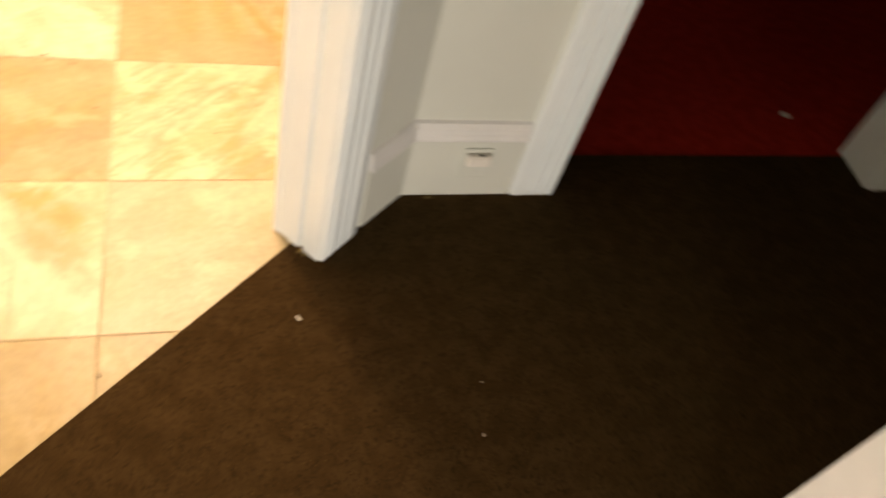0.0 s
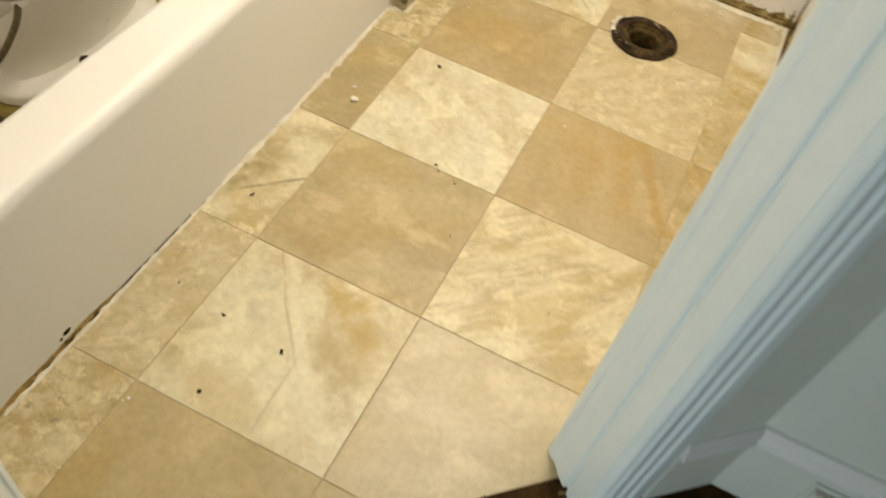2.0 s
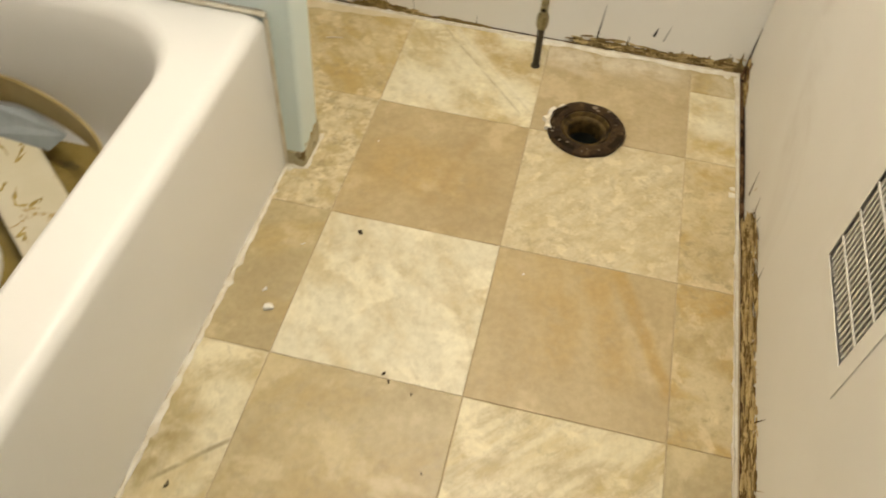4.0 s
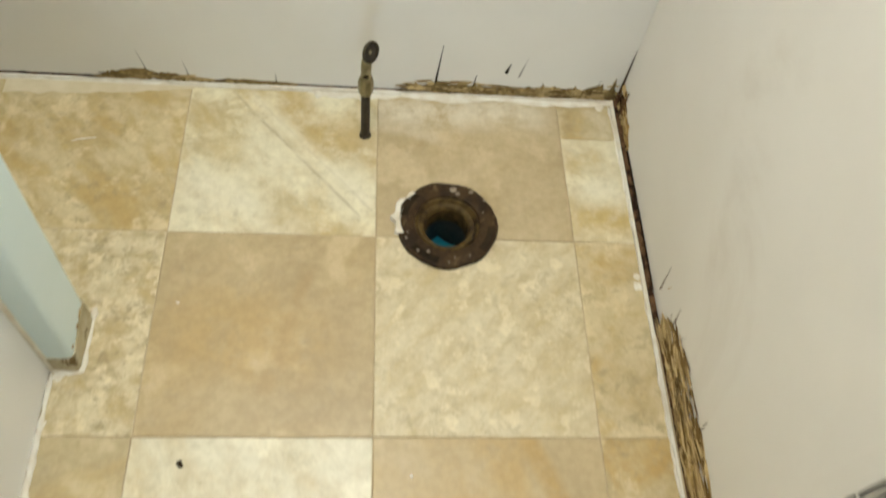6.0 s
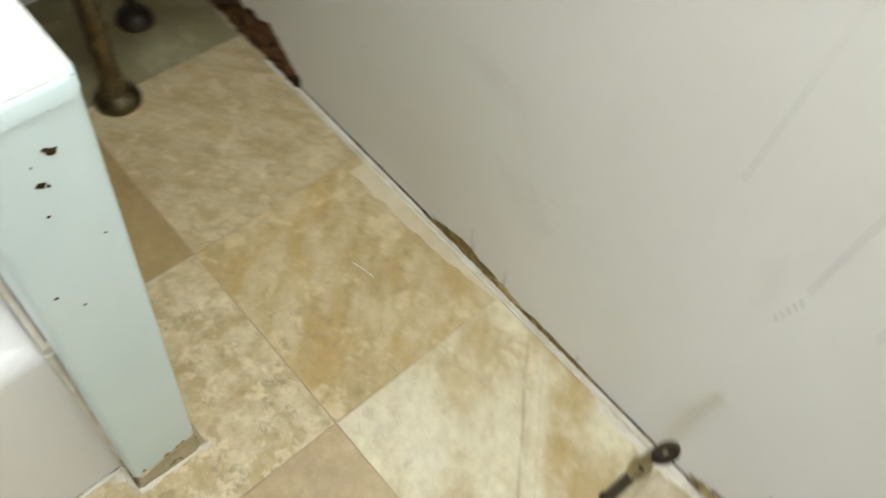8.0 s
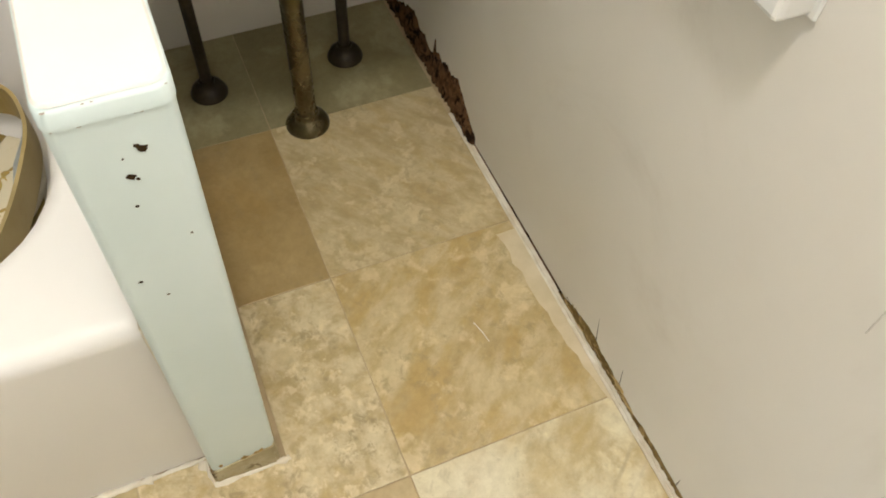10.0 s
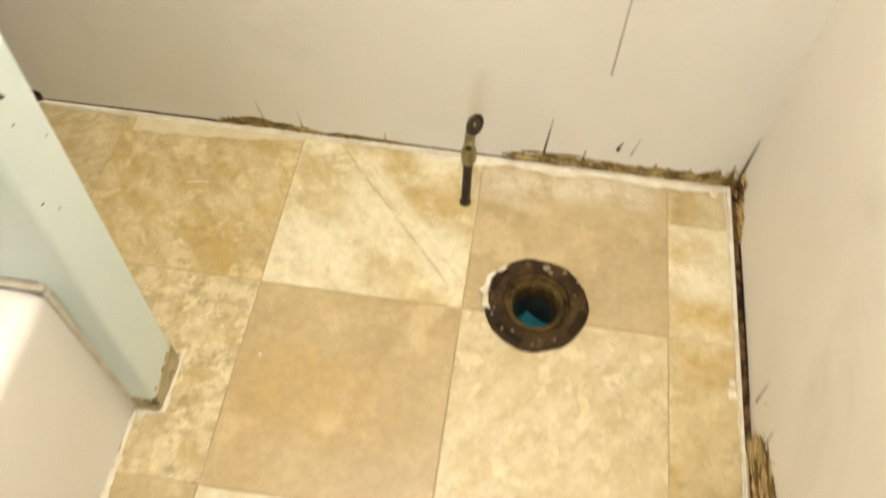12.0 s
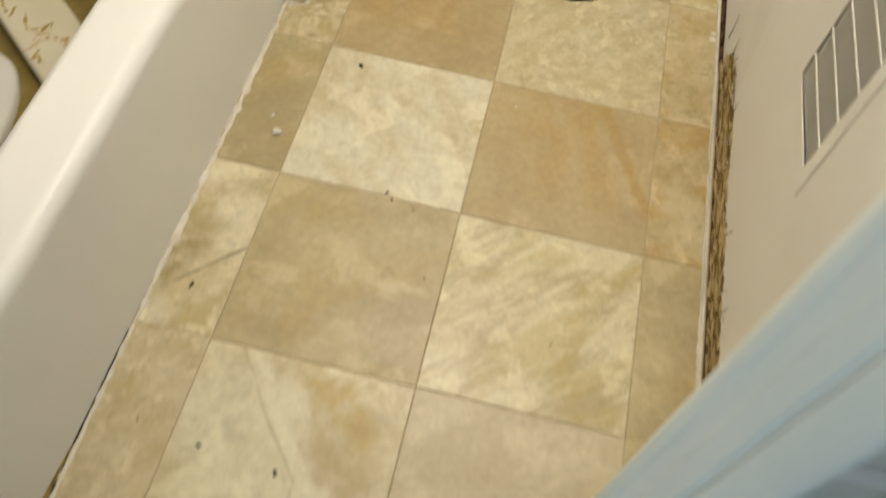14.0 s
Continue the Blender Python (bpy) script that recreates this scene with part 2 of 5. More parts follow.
M_TILE_D = stone_tile("cream vinyl with a dark stain", (0.50, 0.41, 0.225), (0.69, 0.63, 0.45), (0.50, 0.365, 0.13), (0.40, 0.345, 0.21), 0.36, 0.55, speck=0.5, scale=7.0, gold_amt=0.5,
                      marks=[(-0.09, -0.52, -0.12, -0.60, 0.05, (0.34, 0.26, 0.11), 0.85, 0.05), (-0.085, -0.605, 0.0, -0.525, 0.006, (0.27, 0.21, 0.11), 0.9, 0.01)])
M_TILE_E = stone_tile("tan vinyl with a golden heart", (0.405, 0.31, 0.165), (0.49, 0.39, 0.22), (0.455, 0.315, 0.115), GREY, 0.3, 0.7, speck=0.25, gold_amt=0.3, scale=4.5, streak=0.2,
                      marks=[(0.10, 0.16, 0.22, 0.15, 0.11, (0.455, 0.315, 0.115), 0.6, 0.07), (0.24, 0.27, 0.19, 0.08, 0.02, (0.40, 0.285, 0.13), 0.6, 0.02)])
M_TILE_F = stone_tile("tan vinyl paler by the wall", (0.41, 0.32, 0.175), (0.49, 0.395, 0.235), (0.455, 0.315, 0.115), GREY, 0.3, 0.7, speck=0.2, gold_amt=0.25, scale=4.5, streak=0.2,
                      marks=[(0.37, 0.645, 0.64, 0.645, 0.055, (0.68, 0.62, 0.48), 0.9, 0.04), (0.37, 0.60, 0.46, 0.585, 0.03, (0.64, 0.57, 0.42), 0.6, 0.03)])
M_GROUT = surface("tile joint", (0.50, 0.40, 0.25), (0.41, 0.32, 0.19), 14, 0.8, relief=0.4)
M_WALL = surface("cream wall paint", (0.765, 0.735, 0.68), (0.80, 0.775, 0.725), 2.5, 0.5, relief=0.12, fine=60, stain=(0.70, 0.66, 0.60), stain_at=(0.58, 0.8), stain_scale=2.2)
M_CEIL = surface("ceiling paint", (0.76, 0.74, 0.70), (0.8, 0.78, 0.74), 3, 0.8)
M_HALL = surface("pale grey green wall paint", (0.66, 0.70, 0.645), (0.70, 0.74, 0.68), 3, 0.5, relief=0.12, fine=70)
M_CASE = surface("pale blue gloss paint", (0.765, 0.855, 0.875), (0.805, 0.885, 0.90), 5, 0.32, relief=0.10, fine=50, stain=(0.50, 0.54, 0.52), stain_at=(0.68, 0.82), stain_scale=9)
# Made-up dark tone on unseen hall surfaces, so less light bounces onto the carpet.
M_UNSEEN_DARK = surface("dark unseen ceiling and walls", (0.10, 0.07, 0.045), (0.13, 0.09, 0.06), 6, 0.7)
M_TRIM = surface("white trim paint", (0.76, 0.78, 0.77), (0.82, 0.83, 0.82), 6, 0.35, relief=0.1, fine=60)
M_POST = surface("pale blue partition paint", (0.69, 0.82, 0.84), (0.735, 0.855, 0.875), 4, 0.36, relief=0.15, fine=55, stain=(0.5, 0.48, 0.38), stain_at=(0.66, 0.85), stain_scale=7)
M_CAP = surface("cream partition top", (0.66, 0.655, 0.63), (0.70, 0.695, 0.67), 6, 0.4, relief=0.12, stain=(0.56, 0.53, 0.45), stain_at=(0.68, 0.85), stain_scale=10)
def enamel(name, a, c, rough):
    """Plain glossy enamel with a very broad, faint change of tone."""
    m, t, b = base(name, rough)
    t.links.new(mixc(t, ramp(t, noise_of(t, coords(t), 1.3, 0), 0.3, 0.7), a, c), b.inputs["Base Color"])
    return m


M_TUB = enamel("white tub enamel", (0.82, 0.815, 0.805), (0.86, 0.855, 0.845), 0.36)
M_GRIME = surface("dried brown grime", (0.22, 0.155, 0.03), (0.33, 0.24, 0.065), 12, 0.5, relief=0.4, fine=60, stain=(0.13, 0.10, 0.045), stain_at=(0.55, 0.7), stain_scale=9)
M_CHINA = surface("white china", (0.82, 0.80, 0.74), (0.86, 0.84, 0.79), 3, 0.12, relief=0.02, stain=(0.36, 0.30, 0.17), stain_at=(0.63, 0.76), stain_scale=6)
M_GRUBBY = surface("mould stained china", (0.82, 0.79, 0.71), (0.85, 0.83, 0.76), 3, 0.14, relief=0.03, stain=(0.25, 0.19, 0.06), stain_at=(0.47, 0.60), stain_scale=11)


def mouldy_china():
    """White china with olive mould creeping up from one lower corner."""
    m, t, b = base("mould stained tank china", 0.13)
    v = coords(t)
    xyz = node(t, "ShaderNodeSeparateXYZ", Vector=v)
    spread = calc(t, "ADD", calc(t, "MULTIPLY", xyz.outputs[1], -3.2), calc(t, "MULTIPLY", xyz.outputs[2], -3.0))
    reach = calc(t, "ADD", spread, calc(t, "MULTIPLY", noise_of(t, v, 11.0, 6, 0.65), 1.1))
    col = mixc(t, ramp(t, noise_of(t, v, 3.0, 3), 0.35, 0.65), (0.82, 0.80, 0.73), (0.86, 0.84, 0.78))
    col = mixc(t, calc(t, "MULTIPLY", ramp(t, reach, -0.32, 0.05), 0.8), col, (0.40, 0.32, 0.11))
    spots = calc(t, "MULTIPLY", ramp(t, noise_of(t, v, 34.0, 5, 0.7), 0.58, 0.66), ramp(t, reach, -0.45, -0.1))
    col = mixc(t, spots, col, (0.17, 0.12, 0.035))
    t.links.new(col, b.inputs["Base Color"])
    return m


M_TANK = mouldy_china()
M_SEAT = surface("white plastic", (0.8, 0.79, 0.74), (0.83, 0.82, 0.78), 3, 0.3, relief=0.03)
M_BOARD = surface("stained cream board", (0.70, 0.64, 0.47), (0.76, 0.70, 0.55), 6, 0.45, relief=0.25, stain=(0.46, 0.30, 0.07), stain_at=(0.63, 0.70), stain_scale=14)
M_STRIP = surface("olive tan plastic", (0.36, 0.27, 0.10), (0.42, 0.33, 0.15), 10, 0.45, relief=0.1)
M_FOOT = surface("stained raw wood", (0.42, 0.36, 0.21), (0.55, 0.50, 0.35), 25, 0.7, relief=0.5, stain=(0.15, 0.095, 0.03), stain_at=(0.52, 0.60), stain_scale=26)
M_GLUE = surface("dried amber glue", (0.52, 0.38, 0.10), (0.36, 0.25, 0.06), 40, 0.4, relief=0.5)
M_CAULK = surface("old white caulk", (0.80, 0.77, 0.68), (0.68, 0.62, 0.50), 30, 0.6, relief=0.5, fine=90)
M_RESIDUE = surface("torn brown paper and adhesive", (0.50, 0.36, 0.145), (0.32, 0.215, 0.085), 55, 0.9, relief=1.0, fine=180, stain=(0.09, 0.055, 0.025), stain_at=(0.55, 0.64), stain_scale=45)
M_SCAR = surface("dark torn adhesive", (0.27, 0.195, 0.08), (0.14, 0.095, 0.04), 60, 0.9, relief=1.0, fine=180, stain=(0.36, 0.26, 0.11), stain_at=(0.55, 0.65), stain_scale=40)
M_ROT = surface("rotten dark board", (0.09, 0.05, 0.025), (0.16, 0.09, 0.045), 60, 0.9, relief=1.0, fine=150, stain=(0.025, 0.015, 0.01), stain_at=(0.48, 0.6), stain_scale=40)
# Also put flat into bolt slots and holes, in place of the shade inside.
M_BLACK = surface("black gap", (0.02, 0.015, 0.01), (0.035, 0.025, 0.015), 40, 0.9)
M_SCUFF = surface("grey scuff", (0.42, 0.38, 0.33), (0.34, 0.30, 0.26), 60, 0.7)
M_IRON = surface("rusty cast iron", (0.022, 0.012, 0.0045), (0.055, 0.031, 0.011), 45, 0.6, 0.0, gloss=0.16, relief=1.0, fine=110, stain=(0.13, 0.08, 0.035), stain_at=(0.58, 0.72), stain_scale=38)
M_BRASS = surface("tarnished brass", (0.22, 0.18, 0.085), (0.36, 0.30, 0.16), 60, 0.38, 0.55, relief=0.4, fine=160)
M_FLAKE = surface("dull rust flake", (0.20, 0.15, 0.10), (0.30, 0.25, 0.18), 90, 0.8, relief=0.6)
M_LIP = surface("olive brown crusted iron lip", (0.060, 0.037, 0.011), (0.12, 0.079, 0.026), 50, 0.6, 0.0, gloss=0.16, relief=1.0, fine=120, stain=(0.03, 0.019, 0.008), stain_at=(0.5, 0.65), stain_scale=35)
M_OLD = surface("blackened pipe", (0.022, 0.016, 0.009), (0.045, 0.033, 0.02), 40, 0.42, 0.3, relief=0.4)
M_CHROME = surface("dull chrome", (0.20, 0.165, 0.10), (0.10, 0.085, 0.045), 30, 0.28, 0.95, relief=0.1)
M_TAPE_AND_GAP = surface("grey cloth tape and gap shade", (0.16, 0.14, 0.10), (0.22, 0.20, 0.15), 30, 0.5, relief=0.3)
M_SCRAP = surface("dark green wet plastic", (0.03, 0.05, 0.045), (0.12, 0.15, 0.14), 70, 0.15, relief=0.6)
M_BLUE = surface("pale blue plastic", (0.36, 0.42, 0.46), (0.42, 0.48, 0.52), 20, 0.4, relief=0.1)
M_HOSE = surface("grey braided hose", (0.11, 0.088, 0.045), (0.18, 0.145, 0.085), 200, 0.4, 0.5, relief=0.6, fine=400)
M_TEAL = surface("blue green rag", (0.006, 0.11, 0.15), (0.012, 0.17, 0.23), 30, 0.4, relief=0.5)
M_VENT = surface("painted steel grille", (0.72, 0.69, 0.62), (0.76, 0.73, 0.67), 8, 0.4, relief=0.05)
M_DUCT_SHADE = surface("near-black duct shade", (0.010, 0.011, 0.009), (0.016, 0.018, 0.014), 20, 0.9)
M_CARPET = surface("dark brown carpet", (0.055, 0.031, 0.013), (0.074, 0.043, 0.019), 22, 1.0, relief=1.0, fine=700, stain=(0.034, 0.020, 0.009), stain_at=(0.45, 0.7), stain_scale=120)


def pile_fibre():
    """Carpet yarn, each tuft a little lighter or darker."""
    m, t, b = base("dark brown carpet yarn", 1.0)
    g = t.nodes.new("ShaderNodeNewGeometry")
    t.links.new(mixc(t, g.outputs["Random Per Island"], (0.028, 0.015, 0.006), (0.125, 0.075, 0.032)), b.inputs["Base Color"])
    return m


M_PILE = pile_fibre()
M_RED = surface("dark red carpet", (0.48, 0.030, 0.018), (0.60, 0.042, 0.026), 30, 1.0, relief=1.0, fine=700)
M_FLECK = surface("white paint fleck", (0.85, 0.83, 0.78), (0.78, 0.75, 0.68), 90, 0.7)
M_CRUMB = surface("dark crumb", (0.03, 0.02, 0.012), (0.06, 0.04, 0.02), 90, 0.9)

# ---- building helpers ----


def mesh_of(name, bm, material, smooth=0):
    me = bpy.data.meshes.new(name)
    bmesh.ops.recalc_face_normals(bm, faces=bm.faces[:])
    bm.to_mesh(me)
    bm.free()
    me.materials.append(material)
    if smooth:
        me.shade_smooth()
        me.set_sharp_from_angle(angle=radians(smooth))
    return me


def part(name, bm, material, parent=None, label="", smooth=0):
    ob = new(name, mesh_of(name, bm, material, smooth))
    if parent:
        ob.parent = parent
    if label:
        tagged(ob, label)
    return ob


def empty(name, label, category, group="", place=(0, 0, 0)):
    ob = new(name)
    ob.location = place
    return tagged(ob, label, category, group)


def box(bm, lo, hi, bevel=0.0, seg=2, m=None):
    r = bmesh.ops.create_cube(bm, size=1.0)
    for v in r["verts"]:
        v.co = Vector([(lo[i] + hi[i]) / 2 + v.co[i] * (hi[i] - lo[i]) for i in range(3)])
    if m:
        bmesh.ops.transform(bm, matrix=m, verts=r["verts"])
    if bevel:
        edges = list({e for v in r["verts"] for e in v.link_edges})
        bmesh.ops.bevel(bm, geom=edges, offset=bevel, segments=seg, affect="EDGES", profile=0.5)
    return bm


def prism(bm, poly, z0, z1):
    """A closed prism on a simple polygon."""
    a = [bm.verts.new((x, y, z0)) for x, y in poly]
    b = [bm.verts.new((x, y, z1)) for x, y in poly]
    n = len(poly)
    bm.faces.new(a[::-1])
    bm.faces.new(b)
    for i in range(n):
        j = (i + 1) % n
        bm.faces.new((a[i], a[j], b[j], b[i]))
    return bm


def lathe(bm, profile, n=28, centre=(0, 0, 0), m=None):
    """Turns (radius, height) pairs about z."""
    rings = []
    for r, z in profile:
        if r < 1e-5:
            rings.append([bm.verts.new((0, 0, z))])
        else:
            rings.append([bm.verts.new((r * math.cos(2 * math.pi * k / n), r * math.sin(2 * math.pi * k / n), z)) for k in range(n)])
    for a, b in zip(rings, rings[1:]):
        for k in range(n):
            j = (k + 1) % n
            if len(a) == 1 and len(b) == 1:
                continue
            if len(a) == 1:
                bm.faces.new((a[0], b[k], b[j]))
            elif len(b) == 1:
                bm.faces.new((a[k], a[j], b[0]))
            else:
                bm.faces.new((a[k], a[j], b[j], b[k]))
    verts = [v for r in rings for v in r]
    bmesh.ops.transform(bm, matrix=Matrix.Translation(centre) @ (m or Matrix()), verts=verts)
    return bm


def loft(bm, rings, cap_lo=True, cap_hi=True):
    vs = [[bm.verts.new(p) for p in r] for r in rings]
    n = len(vs[0])
    for a, b in zip(vs, vs[1:]):
        for k in range(n):
            j = (k + 1) % n
            bm.faces.new((a[k], a[j], b[j], b[k]))
    if cap_lo:
        bm.faces.new(vs[0][::-1])
    if cap_hi:
        bm.faces.new(vs[-1])
    return bm


def round_rect(x0, x1, y0, y1, r, z, seg=8):
    out = []
    for cx, cy, a0 in ((x1 - r, y1 - r, 0), (x0 + r, y1 - r, 90), (x0 + r, y0 + r, 180), (x1 - r, y0 + r, 270)):
        for k in range(seg + 1):
            a = radians(a0 + 90 * k / seg)
            out.append((cx + r * math.cos(a), cy + r * math.sin(a), z))
    return out


def tube(bm, pts, radius, n=12):
    """A round tube along a smooth line of points."""
    pts = [Vector(p) for p in pts]
    rings = []
    side = None
    for i, p in enumerate(pts):
        d = (pts[min(i + 1, len(pts) - 1)] - pts[max(i - 1, 0)]).normalized()
        if side is None:
            side = d.orthogonal().normalized()
        side = (side - d * side.dot(d)).normalized()
        up = d.cross(side)
        r = radius[i] if isinstance(radius, (list, tuple)) else radius
        rings.append([p + (side * math.cos(2 * math.pi * k / n) + up * math.sin(2 * math.pi * k / n)) * r for k in range(n)])
    return loft(bm, rings)


def curve_points(ctrl, per=8):
    """Catmull-Rom through the control points."""
    c = [Vector(p) for p in ctrl]
    c = [c[0]] + c + [c[-1]]
    out = []
    for i in range(1, len(c) - 2):
        for k in range(per):
            t = k / per
            a, b, d, e = c[i - 1], c[i], c[i + 1], c[i + 2]
            out.append(0.5 * ((2 * b) + (d - a) * t + (2 * a - 5 * b + 4 * d - e) * t * t + (3 * b - a - 3 * d + e) * t ** 3))
    out.append(c[-2])
    return out


def clip(poly, px, py, nx, ny):
    """Keeps the part of a convex polygon on the side that the normal points to."""
    out = []
    for i in range(len(poly)):
        a, b = poly[i], poly[(i + 1) % len(poly)]
        da = (a[0] - px) * nx + (a[1] - py) * ny
        db = (b[0] - px) * nx + (b[1] - py) * ny
        if da >= 0:
            out.append(a)
        if da * db < 0:
            f = da / (da - db)
            out.append((a[0] + f * (b[0] - a[0]), a[1] + f * (b[1] - a[1])))
    return out


# ---- plan ----
T = 0.35                                 # one floor tile
X_R, Y_B, X_L, Y_E = 0.832, 0.692, -0.98, -1.43   # bathroom: right wall, back wall, left wall, wall at the tub's end
X_TUB, Y_TUB = -0.131, 0.1025
CEIL = 2.35
JR, JL = Vector((0.690, -0.867)), Vector((0.147, -1.366))
AL = (JR - JL).normalized()              # along the doorway, towards the right jamb
OUT = Vector((AL.y, -AL.x))              # out of the bathroom
IN_F, OUT_F, CASE_F = -0.034, 0.060, 0.078


def door_pt(org, along, out):
    p = org + AL * along + OUT * out
    return (p.x, p.y)


def wall(name, poly, material, z0=-0.02, z1=CEIL, label="", category="wall"):
    ob = part(name, prism(bmesh.new(), poly, z0, z1), material)
    return tagged(ob, label, category, kind="structure")


# ---- structure ----
wall("wall_back", [(X_L - 0.12, Y_B), (X_R + 0.12, Y_B), (X_R + 0.12, Y_B + 0.12), (X_L - 0.12, Y_B + 0.12)], M_WALL, label="cream painted bathroom wall with stripped brown base")
wall("wall_left", [(X_L - 0.12, Y_E - 0.12), (X_L, Y_E - 0.12), (X_L, Y_B), (X_L - 0.12, Y_B)], M_WALL, label="cream painted bathroom wall behind the tub")
corner_in = door_pt(JR, (X_R - JR.x - OUT.x * IN_F) / AL.x, IN_F)
WIN = (0.922, -0.740)                    # inner corner of the hall wall beside the doorway


def right_wall():
    """The right wall, with a hole for the grille."""
    bm = bmesh.new()
    y0, y1, z0, z1 = -0.382, -0.193, 0.363, 0.660
    x0, x1 = X_R, X_R + 0.12
    box(bm, (x0, corner_in[1], -0.02), (x1, y0, CEIL))
    box(bm, (x0, y1, -0.02), (x1, Y_B, CEIL))
    box(bm, (x0, y0, -0.02), (x1, y1, z0))
    box(bm, (x0, y0, z1), (x1, y1, CEIL))
    ob = part("wall_right", bm, M_WALL)
    tagged(ob, "cream painted wall with torn base and a grille", "wall", kind="structure")


right_wall()
wall("wall_door_right", [door_pt(JR, 0.012, IN_F), door_pt(JR, 0.012, OUT_F), WIN, (0.952, -0.62), (0.952, corner_in[1]), corner_in], M_HALL, label="pale blue grey wall stub beside the doorway")
wall("wall_hall_north", [WIN, (1.260, WIN[1]), (1.260, -0.62), (0.952, -0.62)], M_HALL, label="pale grey blue hall wall with a phone jack")
wall("wall_hall_north_far", [(2.13, -0.74), (3.0, -0.74), (3.0, -0.62), (2.13, -0.62)], M_HALL, label="pale grey hall wall past the red room")
wall("wall_hall_header", [(1.260, -0.74), (2.13, -0.74), (2.13, -0.62), (1.260, -0.62)], M_HALL, z0=2.05, label="wall over the red room's doorway")
far_left = door_pt(JL, -0.62, OUT_F)
wall("wall_door_left", [door_pt(JL, -0.012, IN_F), (-0.011, Y_E), (-0.16, Y_E - 0.12), (far_left[0] - 0.12, far_left[1]), far_left, door_pt(JL, -0.012, OUT_F)], M_HALL, label="pale blue grey wall stub beside the doorway")
wall("wall_tub_end", [(X_L, Y_E), (-0.011, Y_E), (-0.16, Y_E - 0.12), (X_L, Y_E - 0.12)], M_WALL, label="cream wall at the end of the tub")
wall("wall_door_header", [door_pt(JL, -0.012, IN_F), door_pt(JL, -0.012, OUT_F), door_pt(JR, 0.012, OUT_F), door_pt(JR, 0.012, IN_F)], M_HALL, z0=2.04, label="wall over the bathroom doorway")


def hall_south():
    """The hall's south wall, with a low opening made for the added fill lamp."""
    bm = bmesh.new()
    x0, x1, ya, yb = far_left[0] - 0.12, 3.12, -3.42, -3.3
    box(bm, (x0, ya, -0.02), (FILL_X[0], yb, CEIL))
    box(bm, (FILL_X[1], ya, -0.02), (x1, yb, CEIL))
    box(bm, (FILL_X[0], ya, -0.02), (FILL_X[1], yb, FILL_Z[0]))
    box(bm, (FILL_X[0], ya, FILL_Z[1]), (FILL_X[1], yb, CEIL))
    tagged(part("wall_hall_south", bm, M_UNSEEN_DARK), "unseen hall wall kept dark, open for the fill lamp", "wall", kind="structure")


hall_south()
wall("wall_hall_west", [(far_left[0] - 0.12, -3.3), (far_left[0], -3.3), far_left, (far_left[0] - 0.12, far_left[1])], M_HALL, label="plain pale hall wall")
wall("wall_hall_east", [(3.0, -3.3), (3.12, -3.3), (3.12, -0.62), (3.0, -0.62)], M_UNSEEN_DARK, label="unseen hall wall kept dark to cut bounce")
wall("wall_hall_corner", [(1.30, -1.55), (3.0, -1.55), (3.0, -3.3), (1.30, -3.3)], M_TRIM, label="white painted corner of the narrow hall")
wall("wall_red_west", [(0.952, -0.62), (1.06, -0.62), (1.06, 1.6), (0.952, 1.6)], M_HALL, label="wall of the dark red room")
wall("wall_red_north", [(0.952, 1.6), (3.12, 1.6), (3.12, 1.72), (0.952, 1.72)], M_HALL, label="wall of the dark red room")
wall("wall_red_east", [(3.0, -0.62), (3.12, -0.62), (3.12, 1.6), (3.0, 1.6)], M_HALL, label="wall of the dark red room")
tagged(part("ceiling", box(bmesh.new(), (-1.2, -1.0, CEIL), (0.95, 1.8, CEIL + 0.1)), M_CEIL), "plain white painted ceiling", "ceiling", kind="structure")
tagged(part("ceiling_hall", box(bmesh.new(), (-1.2, -3.5, CEIL + 0.002), (3.2, 1.8, CEIL + 0.12)), M_UNSEEN_DARK), "unseen hall ceiling kept dark to cut bounce", "ceiling", kind="structure")

FC = Vector((0.478, 0.379))              # centre of the closet flange


def substrate():
    """The floor bed under the tiles, open under the flange."""
    bm = bmesh.new()
    h = 0.055
    x0, x1, y0, y1 = X_L, X_R, Y_E, Y_B
    for lo, hi in (((x0, FC.y + h), (x1, y1)), ((x0, y0), (x1, FC.y - h)), ((x0, FC.y - h), (FC.x - h, FC.y + h)), ((FC.x + h, FC.y - h), (x1, FC.y + h))):
        poly = [lo, (hi[0], lo[1]), hi, (lo[0], hi[1])]
        poly = clip(poly, JL.x, JL.y, -OUT.x, -OUT.y)
        if len(poly) > 2:
            prism(bm, poly, -0.06, -0.0016)
    return bm


floor = tagged(part("floor", substrate(), M_GROUT), "sandstone patterned vinyl tile bathroom floor", "floor", kind="structure")


def carpet():
    bm = bmesh.new()
    a = door_pt(JL, -0.7, 0.0)
    b = door_pt(JR, 0.5, 0.0)
    prism(bm, [(-0.36, -3.35), (3.05, -3.35), (3.05, -0.632), (b[0], -0.632), b, a], -0.06, 0.003)
    return bm


hall_floor = tagged(part("floor_hall", carpet(), M_CARPET), "worn dark brown hall carpet", "carpet", kind="structure")
tagged(part("floor_red_room", box(bmesh.new(), (1.0, -0.632, -0.06), (3.05, 1.65, 0.002)), M_RED), "dark red carpet past the doorway", "carpet", kind="structure")


